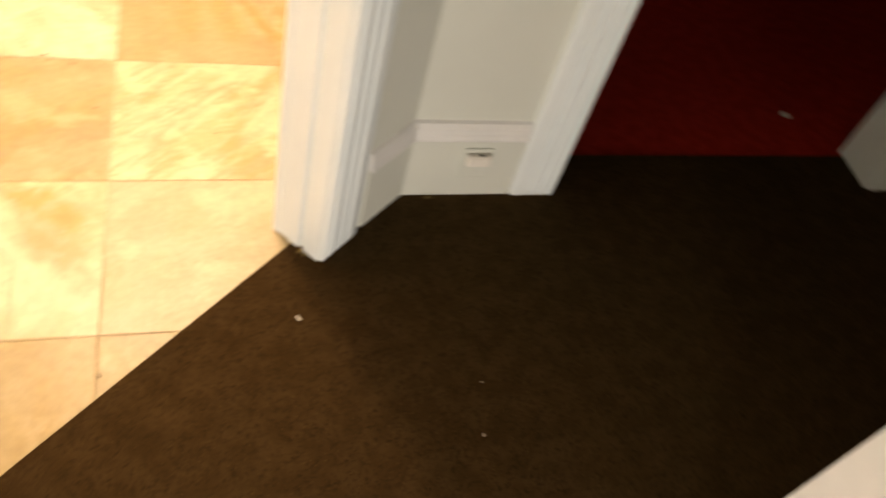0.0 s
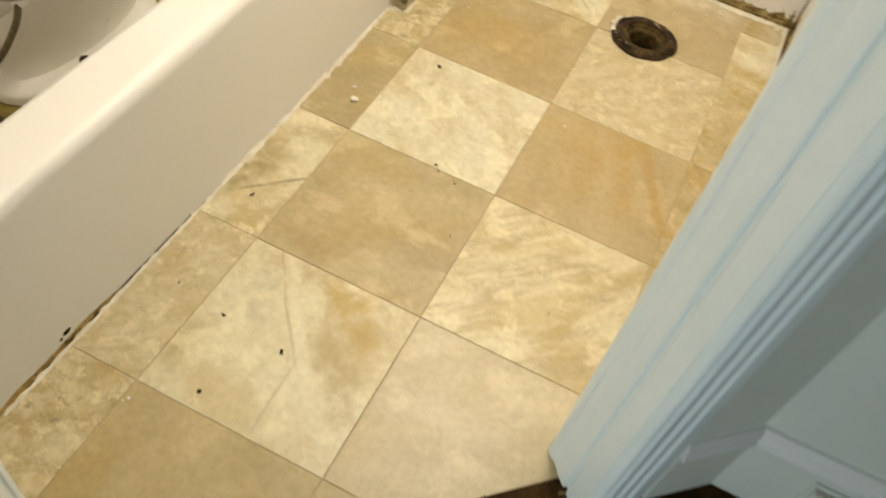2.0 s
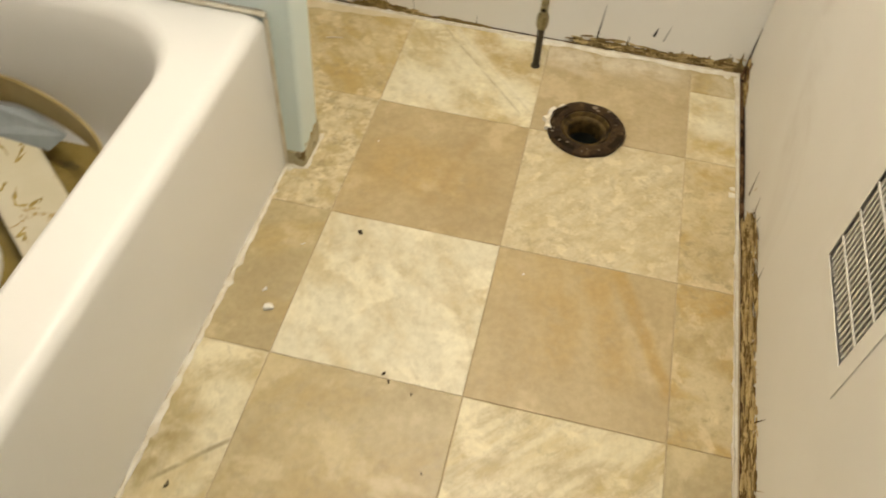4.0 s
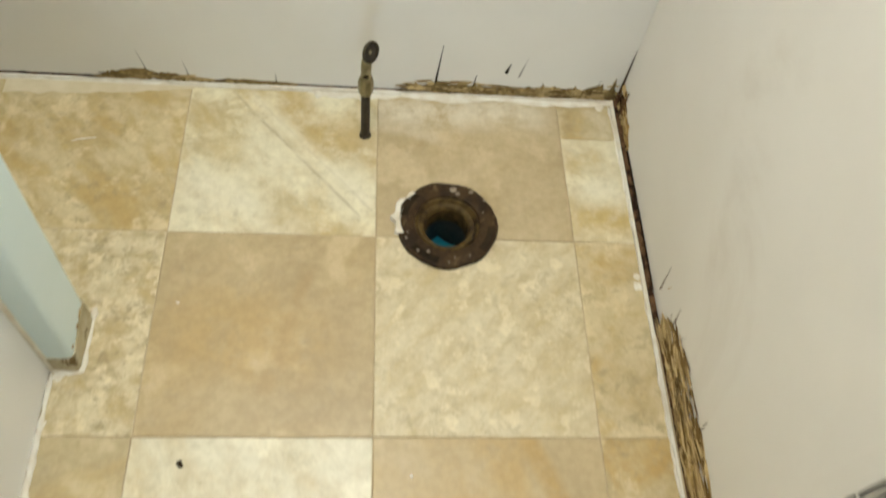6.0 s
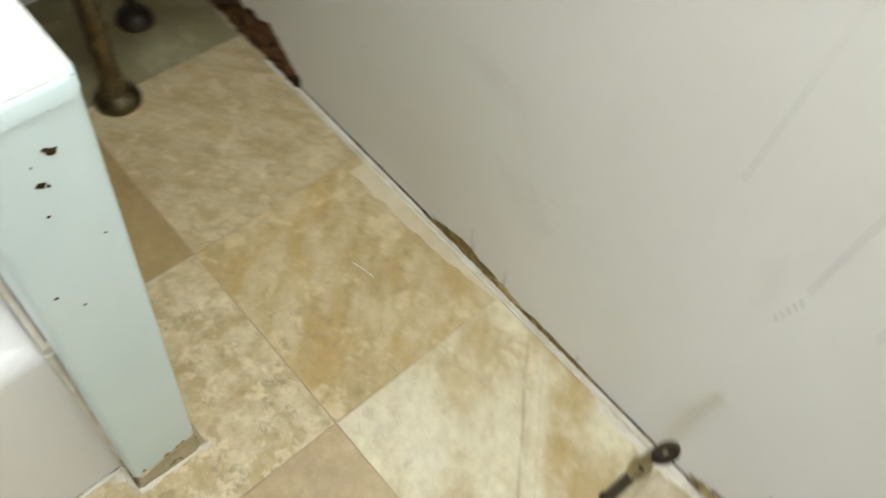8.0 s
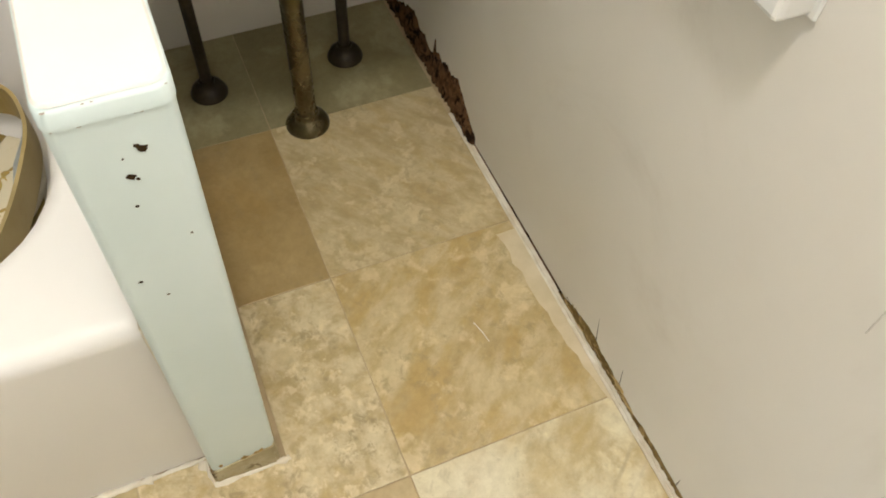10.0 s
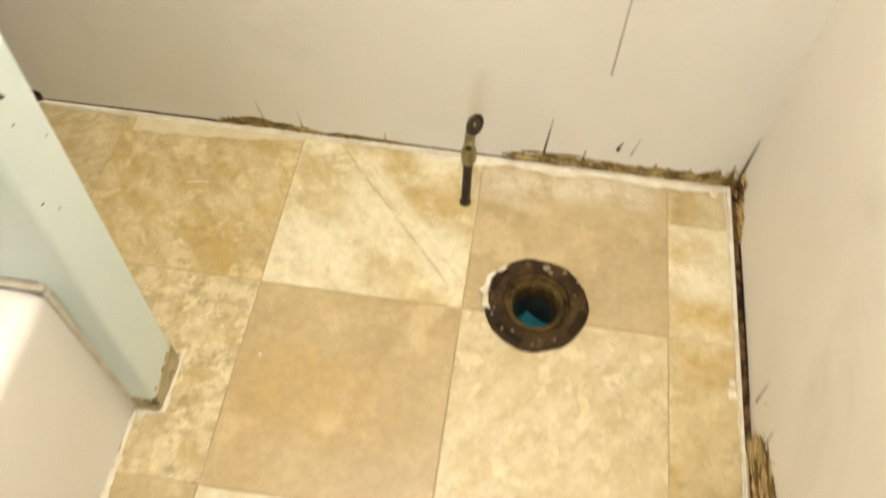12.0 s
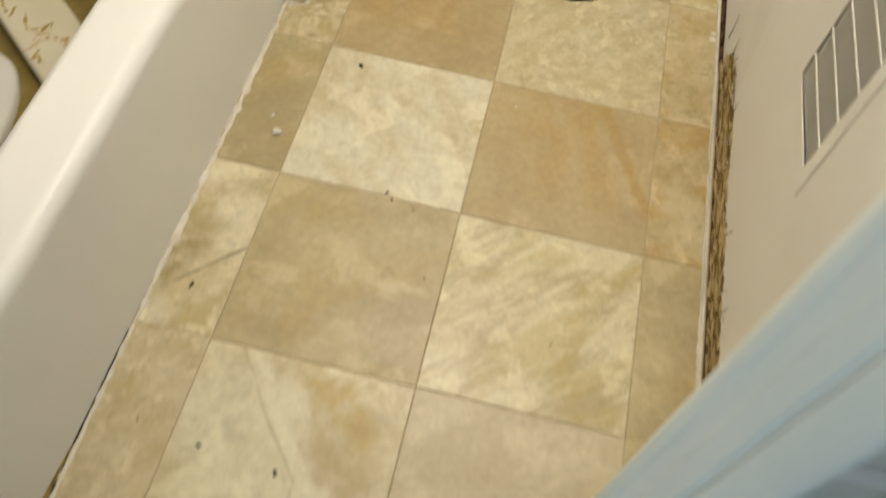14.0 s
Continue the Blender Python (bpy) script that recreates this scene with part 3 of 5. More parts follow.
def carpet_pile():
    """Short tufts on the stretch of carpet by the doorway."""
    rnd = random.Random(5)
    verts, faces = [], []
    for _ in range(52000):
        x, y = rnd.uniform(-0.25, 2.2), rnd.uniform(-1.95, -0.63)
        d = (Vector((x, y)) - JL).dot(OUT)
        if d < -0.003 + 0.005 * abs(math.sin(x * 37 + y * 23)) or (x > 0.88 and y > -0.745 and x < 1.275):
            continue
        a, r, h = rnd.uniform(0, 6.28), rnd.uniform(0.0010, 0.0022), rnd.uniform(0.0012, 0.0034)
        lx, ly = rnd.uniform(-0.004, 0.004), rnd.uniform(-0.004, 0.004)
        i = len(verts)
        verts += [(x + r * math.cos(a), y + r * math.sin(a), 0.002), (x - r * math.cos(a), y - r * math.sin(a), 0.002), (x + r * math.sin(a) * 0.7, y - r * math.cos(a) * 0.7, 0.002), (x + lx, y + ly, 0.002 + h)]
        faces += [(i, i + 1, i + 3), (i + 1, i + 2, i + 3), (i + 2, i, i + 3)]
    me = bpy.data.meshes.new("carpet_pile")
    me.from_pydata(verts, [], faces)
    me.materials.append(M_PILE)
    ob = new("carpet_pile", me)
    ob.parent = hall_floor
    tagged(ob, "short dark brown pile", kind="stuff")


carpet_pile()


# ---- door casings ----
def casing_profile(w, d):
    """Casing section from the jamb edge (0) to the outer edge (w): round nose, three narrow grooves, flat band."""
    pts = [(0, 0), (0.0, d * 0.15), (0.0015, d * 0.55), (0.0045, d * 0.86), (0.008, d)]
    for k in (0.0105, 0.034, 0.057):
        pts += [(k, d), (k + 0.0015, d - 0.006), (k + 0.004, d - 0.0075), (k + 0.008, d - 0.005), (k + 0.0115, d + 0.0008), (k + 0.016, d + 0.001)]
    pts += [(0.074, d - 0.001), (w - 0.010, d - 0.002), (w - 0.003, d * 0.75), (w, d * 0.45), (w, 0)]
    return pts


def casing(name, org, along, sign, face, w=0.104, d=0.020, z1=2.12, direction=AL, normal=OUT, label=""):
    bm = bmesh.new()
    lo, hi = [], []
    for a, o in casing_profile(w, d):
        p = org + direction * (along + sign * a) + normal * (face + o)
        hi.append((p.x, p.y, z1))
        o2 = min(o, d - 0.0035)
        p2 = org + direction * (along + sign * (a * 0.97 + 0.001)) + normal * (face + o2)
        p3 = org + direction * (along + sign * (a * 0.94 + 0.003)) + normal * (face + o2 * 0.8)
        lo.append((p2, p3, p))
    loft(bm, [[(q[1].x, q[1].y, 0.002) for q in lo], [(q[0].x, q[0].y, 0.012) for q in lo], [(q[2].x, q[2].y, 0.030) for q in lo], hi])
    return part(name, bm, M_CASE)


def door_frame(name, label, casings, jambs):
    root = tagged(new(name), label, "door frame", kind="structure")
    for c in casings:
        c.parent = root
    for poly, z0, z1 in jambs:
        part("jamb", prism(bmesh.new(), poly, z0, z1), M_CASE, root)
    return root


def moulded_jamb(org, sign):
    """Jamb section in plan: round bathroom bead, shallow panel, ridge, dark groove, flat to the hall casing."""
    pts = [(0.075, IN_F), (0.075, IN_F - 0.016), (0.060, IN_F - 0.022)]
    pts += [(0.0135 * (1 - math.sin(radians(q))), IN_F - 0.010 - 0.0135 * math.cos(radians(q))) for q in range(0, 91, 15)]
    pts += [(0.0, -0.036), (0.0022, -0.033), (0.0022, -0.014), (0.0, -0.011), (0.0, 0.014), (0.0015, 0.0165), (0.0065, 0.018), (0.0065, 0.0235), (0.001, 0.026), (0.0, 0.029), (0.0, OUT_F + 0.004), (0.0115, OUT_F + 0.004), (0.0115, IN_F)]
    return [door_pt(org, sign * p, q) for p, q in pts]


door_frame("door_1", "pale blue fluted door casing of the bathroom, doorless", [
    casing("casing", JR, 0.001, 1, OUT_F),
    casing("casing", JL, -0.001, -1, OUT_F),
], [
    (moulded_jamb(JR, 1), 0.002, 2.04),
    (moulded_jamb(JL, -1), 0.002, 2.04),
    ([door_pt(JL, 0.0, IN_F), door_pt(JR, 0.0, IN_F), door_pt(JR, 0.0, OUT_F), door_pt(JL, 0.0, OUT_F)], 2.025, 2.0395),
])
EX, NY = Vector((1, 0)), Vector((0, -1))
door_frame("door_2", "pale fluted casing of the dark red room's doorway", [
    casing("casing", Vector((1.270, -0.74)), -0.002, -1, 0.0, direction=EX, normal=NY),
    casing("casing", Vector((2.12, -0.74)), 0.006, 1, 0.0, direction=EX, normal=NY),
], [
    ([(1.2605, -0.744), (1.272, -0.744), (1.272, -0.616), (1.2605, -0.616)], 0.002, 2.05),
    ([(2.118, -0.744), (2.1295, -0.744), (2.1295, -0.616), (2.118, -0.616)], 0.002, 2.05),
])


# ---- hall base board, trim and jack ----
def strip_prism(p, q, normal, profile, name, material, parent=None):
    """A moulding from p to q; profile pairs (out, z)."""
    bm = bmesh.new()
    rings = []
    for c in (p, q):
        rings.append([(c[0] + normal[0] * o, c[1] + normal[1] * o, z) for o, z in profile])
    loft(bm, rings)
    return part(name, bm, material, parent)


CAP = [(0, 0.165), (0.014, 0.165), (0.0165, 0.171), (0.012, 0.180), (0.0135, 0.184), (0.012, 0.196), (0.007, 0.207), (0, 0.211)]
BASE = [(0, 0.003), (0.009, 0.003), (0.009, 0.164), (0, 0.164)]
bb = tagged(new("baseboard"), "pale painted hall baseboard with white cap moulding", "baseboard", kind="structure")
d0 = door_pt(JR, 0.124, OUT_F)
strip_prism(d0, WIN, (OUT.x, OUT.y), CAP, "cap_moulding", M_TRIM, bb)
strip_prism(WIN, (1.163, WIN[1]), (0, -1), CAP, "cap_moulding", M_TRIM, bb)
strip_prism(d0, WIN, (OUT.x, OUT.y), BASE, "board", M_HALL, bb)
strip_prism(WIN, (1.163, WIN[1]), (0, -1), BASE, "board", M_HALL, bb)
l0, l1 = door_pt(JL, -0.126, OUT_F), door_pt(JL, -0.61, OUT_F)
strip_prism(l0, l1, (OUT.x, OUT.y), CAP, "cap_moulding", M_TRIM, bb)
strip_prism(l0, l1, (OUT.x, OUT.y), BASE, "board", M_HALL, bb)


def phone_jack():
    root = empty("phone_jack", "small white phone jack on a painted-over plate", "phone jack", place=(1.066, -0.749, 0.062))
    part("plate", box(bmesh.new(), (-0.031, -0.004, 0), (0.031, 0, 0.082), 0.003), M_HALL, root, "plate painted over with the wall")
    part("box", box(bmesh.new(), (-0.026, -0.018, 0.044), (0.026, -0.0042, 0.072), 0.003), M_FLECK, root)
    part("cover", box(bmesh.new(), (-0.023, -0.0205, 0.047), (0.023, -0.0182, 0.069), 0.001, 1), M_FLECK, root)
    part("screw", lathe(bmesh.new(), [(0, 0.002), (0.002, 0.0015), (0.0028, 0)], 10, (0, -0.0042, 0.020), Matrix.Rotation(radians(90), 4, "X")), M_HALL, root)
    part("socket", box(bmesh.new(), (0.000, -0.0150, 0.0715), (0.010, -0.0085, 0.0726)), M_BLACK, root, "black inset for the shade in the socket hole")


phone_jack()


# ---- bathroom fixtures ----
def bathtub():
    root = empty("bathtub", "white enamel alcove bathtub holding an old toilet", "bathtub")
    x0, x1, y0, y1, h = X_L + 0.002, X_TUB, Y_E + 0.002, Y_TUB, 0.368
    bm = bmesh.new()
    rings = [round_rect(x0, x1, y0, y1, 0.004, z) for z in (0.0, 0.03, h - 0.032, h - 0.0245)]
    for k in range(1, 7):
        a = radians(15 * k)
        b = 0.024 * (1 - math.cos(a))
        rings.append(round_rect(x0 + b, x1 - b, y0 + b, y1 - b * 0.3, 0.004 + b, h - 0.024 + 0.024 * math.sin(a)))
    rings.append(round_rect(x0 + 0.029, x1 - 0.029, y0 + 0.029, y1 - 0.009, 0.030, h))
    ix0, ix1, iy0, iy1 = x0 + 0.075, -0.232, y0 + 0.09, 0.064
    rings.append(round_rect(ix0 - 0.004, ix1 + 0.004, iy0 - 0.004, iy1 + 0.004, 0.174, h))
    for inset, z, r in ((0.0, h, 0.17), (0.010, h - 0.006, 0.17), (0.020, h - 0.025, 0.17), (0.030, h - 0.08, 0.17), (0.050, 0.20, 0.17), (0.065, 0.12, 0.16), (0.085, 0.075, 0.15), (0.12, 0.055, 0.13), (0.2, 0.050, 0.08)):
        rings.append(round_rect(ix0 + inset, ix1 - inset, iy0 + inset * 1.6, iy1 - inset * 1.1, r, z))
    loft(bm, rings)
    part("shell", bm, M_TUB, root, smooth=40)
    bm = bmesh.new()
    loft(bm, [round_rect(ix0 + 0.088, ix1 - 0.088, iy0 + 0.14, iy1 - 0.096, 0.15, 0.0785), round_rect(ix0 + 0.122, ix1 - 0.122, iy0 + 0.2, iy1 - 0.134, 0.13, 0.0585), round_rect(ix0 + 0.2, ix1 - 0.2, iy0 + 0.32, iy1 - 0.22, 0.08, 0.0535)], False, True)
    for y, z, w, v in ((-1.048, 0.031, 0.009, 0.006), (-1.062, 0.026, 0.004, 0.003)):
        chip = bmesh.new()
        bmesh.ops.create_icosphere(chip, subdivisions=2, radius=1.0, matrix=Matrix.Translation((X_TUB, y, z)) @ Matrix.Diagonal((0.0012, w, v, 1)))
        for vert in chip.verts:
            vert.co += 0.0016 * noise.noise_vector(vert.co * 140) * Vector((0.1, 1, 1))
        part("chip", chip, M_CRUMB, root, "dark chip in the enamel")
    part("grime_film", bm, M_GRIME, root, "dried brown grime on the tub bottom")


bathtub()


def partition():
    """The low partition at the tub's end, leaning back a little towards its top."""
    root = tagged(new("partition"), "low pale blue partition wall at the tub's end", "partition", kind="structure")
    h = 0.728

    def ring(z, grow=0.0, r=0.006):
        k = (z - 0.035) / (h - 0.035)
        return round_rect(X_L, -0.087 + 0.009 * k + grow, 0.102 + 0.015 * k - grow, 0.191 + 0.017 * k + grow, r, z, 5)
    part("body", loft(bmesh.new(), [ring(0.030, 0, 0.008), ring(h - 0.0205, 0, 0.010)]), M_POST, root, smooth=30)
    part("cap", loft(bmesh.new(), [ring(h - 0.0195, 0.0012, 0.012), ring(h - 0.005, 0.0012, 0.014), ring(h - 0.001, -0.001, 0.014), ring(h, -0.003, 0.012)]), M_POST, root, smooth=50)
    part("top_paint", loft(bmesh.new(), [ring(h + 0.0003, -0.001, 0.013), ring(h + 0.0022, -0.003, 0.012)]), M_CAP, root, "cream painted flat top")
    bm = bmesh.new()
    rnd = random.Random(6)
    low, high = [], []
    for x, y, z in ring(0.02, 0.002, 0.008):
        far = max(0.0, (y - 0.10) / 0.1) * 0.026
        low.append((x + rnd.uniform(-0.001, 0.001), y + rnd.uniform(-0.001, 0.001), -0.001))
        high.append((x + 0.0015, y, 0.036 + far + rnd.uniform(-0.007, 0.006)))
    loft(bm, [low, high])
    part("foot", bm, M_FOOT, root, "stained bare wood foot")
    for y, z, s in ((0.1747, 0.6728, 0.0052), (0.1705, 0.6770, 0.0026), (0.1597, 0.6464, 0.0042), (0.1635, 0.6425, 0.0018), (0.1587, 0.667, 0.0012), (0.1545, 0.6124, 0.0014), (0.131, 0.514, 0.0022), (0.148, 0.4836, 0.0016), (0.186, 0.5614, 0.0014)):
        bm = bmesh.new()
        n = 9
        k = (z - 0.035) / (h - 0.035)
        x1 = -0.087 + 0.009 * k
        face = [(x1 + 0.0008, y + s * (0.4 + 0.8 * rnd.random()) * math.cos(6.283 * q / n), z + s * (0.3 + 0.6 * rnd.random()) * math.sin(6.283 * q / n)) for q in range(n)]
        loft(bm, [[(x1 - 0.002, p[1], p[2]) for p in face], face])
        part("screw_hole", bm, M_CRUMB, root)
    rnd = random.Random(31)
    for q in range(9):
        y = rnd.uniform(0.122, 0.204)
        bm = bmesh.new()
        bmesh.ops.create_icosphere(bm, subdivisions=1, radius=rnd.uniform(0.0006, 0.0013), matrix=Matrix.Translation((-0.0785, y, h - 0.0200 + rnd.uniform(-0.001, 0.001) if q < 5 else h - 0.002)) @ Matrix.Diagonal((0.8, 1.8, 0.5, 1)))
        part("chip", bm, M_SCUFF, root)
    rnd = random.Random(9)
    for q in range(14):
        k = rnd.random()
        bm = bmesh.new()
        s = rnd.uniform(0.002, 0.006)
        bmesh.ops.create_icosphere(bm, subdivisions=1, radius=s, matrix=Matrix.Translation((-0.0865, 0.108 + 0.080 * k, rnd.uniform(0.035, 0.062))) @ Matrix.Diagonal((0.25, 1, 1.4, 1)))
        part("chip", bm, M_RESIDUE, root)


partition()


def post_dirt():
    """Brown dirt line where the tub's end meets the partition, with runs below it."""
    dirt = tagged(new("dirt_line"), "brown dirt along the joint of tub and partition", "dirt", kind="structure")
    rnd = random.Random(14)
    pts = [Vector((-0.135 - 0.012 * k, 0.1085, 0.3735 + rnd.uniform(-0.0012, 0.0012))) for k in range(40)]
    part("line", tube(bmesh.new(), pts, [rnd.uniform(0.0005, 0.0014) for _ in pts], 5), M_SCUFF, dirt)
    for y, z, h in ((0.106, 0.30, 0.05), (0.104, 0.20, 0.07), (0.103, 0.10, 0.05)):
        part("run", tube(bmesh.new(), [(-0.1288, y, z + h), (-0.1290, y + 0.001, z + h * 0.4), (-0.1290, y, z)], [0.0006, 0.0016, 0.0005], 5), M_SCUFF, dirt)


post_dirt()


def grille():
    """Return air grille in the right wall."""
    root = empty("wall_grille", "painted steel air grille set in the bathroom wall", "air grille", place=(X_R, 0, 0))
    y0, y1, z0, z1 = -0.382, -0.193, 0.363, 0.660
    bm = bmesh.new()
    f = 0.030
    for lo, hi in (((y0 - f, z0 - f), (y1 + f, z0)), ((y0 - f, z1), (y1 + f, z1 + f)), ((y0 - f, z0), (y0, z1)), ((y1, z0), (y1 + f, z1))):
        box(bm, (-0.0018, lo[0], lo[1]), (0.003, hi[0], hi[1]))
    part("frame", bm, M_WALL, root)
    z = z0 + 0.0425
    while z < z1 - 0.01:
        part("bar", box(bmesh.new(), (-0.0010, y0, z), (0.0012, y1, z + 0.0026)), M_VENT, root)
        z += 0.0533
    n = 18
    bm = box(bmesh.new(), (-0.0013, -0.0042, z0), (0.0013, 0.0042, z1), m=Matrix.Translation((0.0055, 0, 0)) @ Matrix.Rotation(radians(-52), 4, "Z"))
    me = mesh_of("slat", bm, M_VENT)
    for k in range(n):
        ob = new("slat", me)
        ob.parent = root
        ob.location = (0, y0 + (k + 0.5) * (y1 - y0) / n, 0)
    # Solid near-black block in place of the unlit depth of the duct.
    part("duct", box(bmesh.new(), (0.060, y0 + 0.0005, z0 + 0.0005), (0.118, y1 - 0.0005, z1 - 0.0005)), M_DUCT_SHADE, root, "near-black block for the shade behind the slats")


grille()


def closet_flange():
    root = empty("closet_flange", "rusty cast iron toilet flange over an open drain", "toilet flange", place=(FC.x, FC.y, 0))
    bm = bmesh.new()
    rnd = random.Random(8)
    prof = [(0.040, -0.16), (0.0415, -0.045), (0.046, -0.012), (0.054, 0.002), (0.056, 0.004), (0.058, 0.011), (0.062, 0.0125), (0.082, 0.0115), (0.0875, 0.009), (0.089, 0.004), (0.088, 0.0005)]
    lathe(bm, prof, 44)
    for v in bm.verts:
        r = math.hypot(v.co.x, v.co.y)
        if r > 0.08:
            a = math.atan2(v.co.y, v.co.x)
            k = 1 + rnd.uniform(-0.010, 0.010) + 0.022 * math.sin(5 * a + 1.0) * math.cos(2 * a) - 0.012 * max(0.0, math.sin(9 * a))
            v.co.x *= k
            v.co.y *= k
    part("ring", bm, M_IRON, root, smooth=40)
    part("inner_lip", lathe(bmesh.new(), [(0.0375, -0.040), (0.0385, -0.010), (0.0400, -0.004), (0.0430, -0.0015), (0.0485, 0.0005), (0.0500, 0.0075), (0.0530, 0.0105), (0.0560, 0.0085), (0.0572, 0.004)], 40), M_LIP, root, "olive brown crusted inner lip", smooth=50)
    part("drain_throat", lathe(bmesh.new(), [(0.0374, -0.039), (0.037, -0.05), (0.037, -0.16)], 36), M_OLD, root)
    for a in (152, -24, -122):
        bm = bmesh.new()
        arc = [radians(a + d) for d in (-19, -10, 0, 10, 19)]
        lo = [(0.0845 * math.cos(x), 0.0845 * math.sin(x), 0.0112) for x in arc] + [(0.071 * math.cos(x), 0.073 * math.sin(x), 0.0122) for x in arc[::-1]]
        hi = [(x, y, z + 0.0006) for x, y, z in lo]
        loft(bm, [lo, hi])
        part("bolt_slot", bm, M_BLACK, root)
    for a, r, s in ((80, 0.071, 0.008), (72, 0.064, 0.005), (56, 0.079, 0.005), (228, 0.079, 0.003), (-62, 0.076, 0.0025), (20, 0.068, 0.002), (-82, 0.072, 0.002), (-90, 0.081, 0.0024), (205, 0.080, 0.0032), (198, 0.074, 0.002), (240, 0.070, 0.004), (36, 0.083, 0.003)):
        bm = bmesh.new()
        x, y = r * math.cos(radians(a)), r * math.sin(radians(a))
        bmesh.ops.create_icosphere(bm, subdivisions=1, radius=s, matrix=Matrix.Translation((x, y, 0.0125)) @ Matrix.Diagonal((1, 0.8, 0.25, 1)))
        part("rust_flake", bm, M_FLAKE, root)
    bm = bmesh.new()
    loft(bm, [[(0.036 * math.cos(k * 0.4488), 0.036 * math.sin(k * 0.4488), -0.10 + 0.012 * math.sin(k * 1.9)) for k in range(14)],
              [(0.018 * math.cos(k * 0.4488), 0.018 * math.sin(k * 0.4488), -0.088 + 0.008 * math.cos(k * 2.3)) for k in range(14)]], False, True)
    part("rag", bm, M_TEAL, root, "blue green rag plugging the drain", smooth=60)
    bm = bmesh.new()
    lo, hi = [], []
    for k in range(12):
        a = radians(132 + 6 * k)
        lo.append((0.083 * math.cos(a), 0.083 * math.sin(a)))
    for k in range(11, -1, -1):
        a = radians(132 + 6 * k)
        r = 0.097 + 0.004 * math.sin(k * 2.1) + 0.002 * math.cos(k * 3.7) - 0.011 * (abs(k - 5.5) / 5.5) ** 2
        lo.append((r * math.cos(a), r * math.sin(a)))
    ring = [(x, y, 0.0005) for x, y in lo]
    crust = [(x * 0.985, y * 0.985, 0.0115 + 0.0035 * math.sin(i * 2.3) * math.cos(i * 0.9)) for i, (x, y) in enumerate(lo)]
    loft(bm, [ring, crust])
    part("plaster_patch", bm, M_CAULK, root, "white plaster crust on the rim")


closet_flange()


def stop_valve():
    """Toilet supply stub rising from the floor, with its stop valve."""
    root = empty("supply_valve", "tarnished brass supply pipe and stop valve by the wall", "supply valve", place=(0.331, 0.576, 0))
    part("pipe", tube(bmesh.new(), [(0, 0, -0.02), (0, 0.004, 0.05), (-0.001, 0.012, 0.115)], 0.0085), M_OLD, root, smooth=50)
    part("collar", lathe(bmesh.new(), [(0, 0.0), (0.0112, 0.0), (0.0105, 0.004), (0.009, 0.006), (0, 0.006)], 18), M_OLD, root, smooth=50)
    part("nut", lathe(bmesh.new(), [(0, 0.098), (0.010, 0.098), (0.0128, 0.104), (0.0138, 0.116), (0.0138, 0.130), (0.0115, 0.140), (0, 0.141)], 8, (-0.001, 0.013, 0)), M_BRASS, root, smooth=25)
    part("body", lathe(bmesh.new(), [(0, 0.139), (0.0092, 0.139), (0.0085, 0.150), (0.0092, 0.165), (0.0085, 0.178), (0.005, 0.186), (0.0038, 0.196), (0, 0.196)], 16, (-0.001, 0.014, 0)), M_BRASS, root, smooth=40)
    part("outlet", lathe(bmesh.new(), [(0.0052, 0.016), (0.0082, 0.016), (0.0088, 0.006), (0.0085, 0.0), (0.0052, 0.0), (0.0052, 0.014)], 14, (-0.001, 0.010, 0.160), Matrix.Rotation(radians(90), 4, "X")), M_BRASS, root, smooth=40)
    part("outlet_hole", lathe(bmesh.new(), [(0, 0.0), (0.0056, 0.0), (0.0056, 0.0145), (0, 0.0145)], 12, (-0.001, 0.010, 0.160), Matrix.Rotation(radians(90), 4, "X")), M_BLACK, root)
    bm = bmesh.new()
    lathe(bm, [(0, -0.003), (0.006, -0.003), (0.014, 0.0005), (0.0165, 0.003), (0.0165, 0.0075), (0.0150, 0.009), (0.0135, 0.0075), (0.011, 0.0035), (0, 0.003)], 24)
    tilt = pose(0.004, 0.016, 0.197, 40, 24, 0) @ Matrix.Diagonal((0.82, 1.16, 1, 1))
    bmesh.ops.transform(bm, matrix=tilt, verts=bm.verts[:])
    handle = part("oval_handle", bm, M_OLD, root, "dark dished oval handle", smooth=40)
    bm = bmesh.new()
    tube(bm, [(0.0152 * math.cos(radians(q)), 0.0152 * math.sin(radians(q)), 0.0092) for q in range(20, 201, 15)], 0.0013, 6)
    bmesh.ops.transform(bm, matrix=tilt, verts=bm.verts[:])
    part("worn_rim", bm, M_CHROME, handle, "brighter metal along half the rim", smooth=60)
    part("handle_screw", lathe(bmesh.new(), [(0, 0.0062), (0.002, 0.006), (0.003, 0.004), (0.003, 0.002)], 10, (0, 0, 0), tilt), M_BRASS, handle)


stop_valve()


def floor_pipe(place, radius, cup, top, material, label):
    root = empty("sink_pipe", label, "pipe", "pipes under the sink", (*place, 0))
    part("tube", tube(bmesh.new(), [(0, 0, 0.0), (0, 0, top * 0.5), (0, 0, top)], radius, 16), material, root, smooth=50)
    part("escutcheon", lathe(bmesh.new(), [(cup, 0.0005), (cup, 0.004), (cup * 0.85, 0.016), (cup * 0.6, 0.024), (radius + 0.004, 0.027), (radius + 0.003, 0.034), (radius, 0.035)], 24), material, root, smooth=45)


floor_pipe((-0.690, 0.422), 0.019, 0.041, 0.645, M_CHROME, "dull chrome sink drain pipe rising from the floor")
floor_pipe((-0.838, 0.546), 0.011, 0.035, 0.645, M_OLD, "blackened water pipe rising from the floor to the sink")
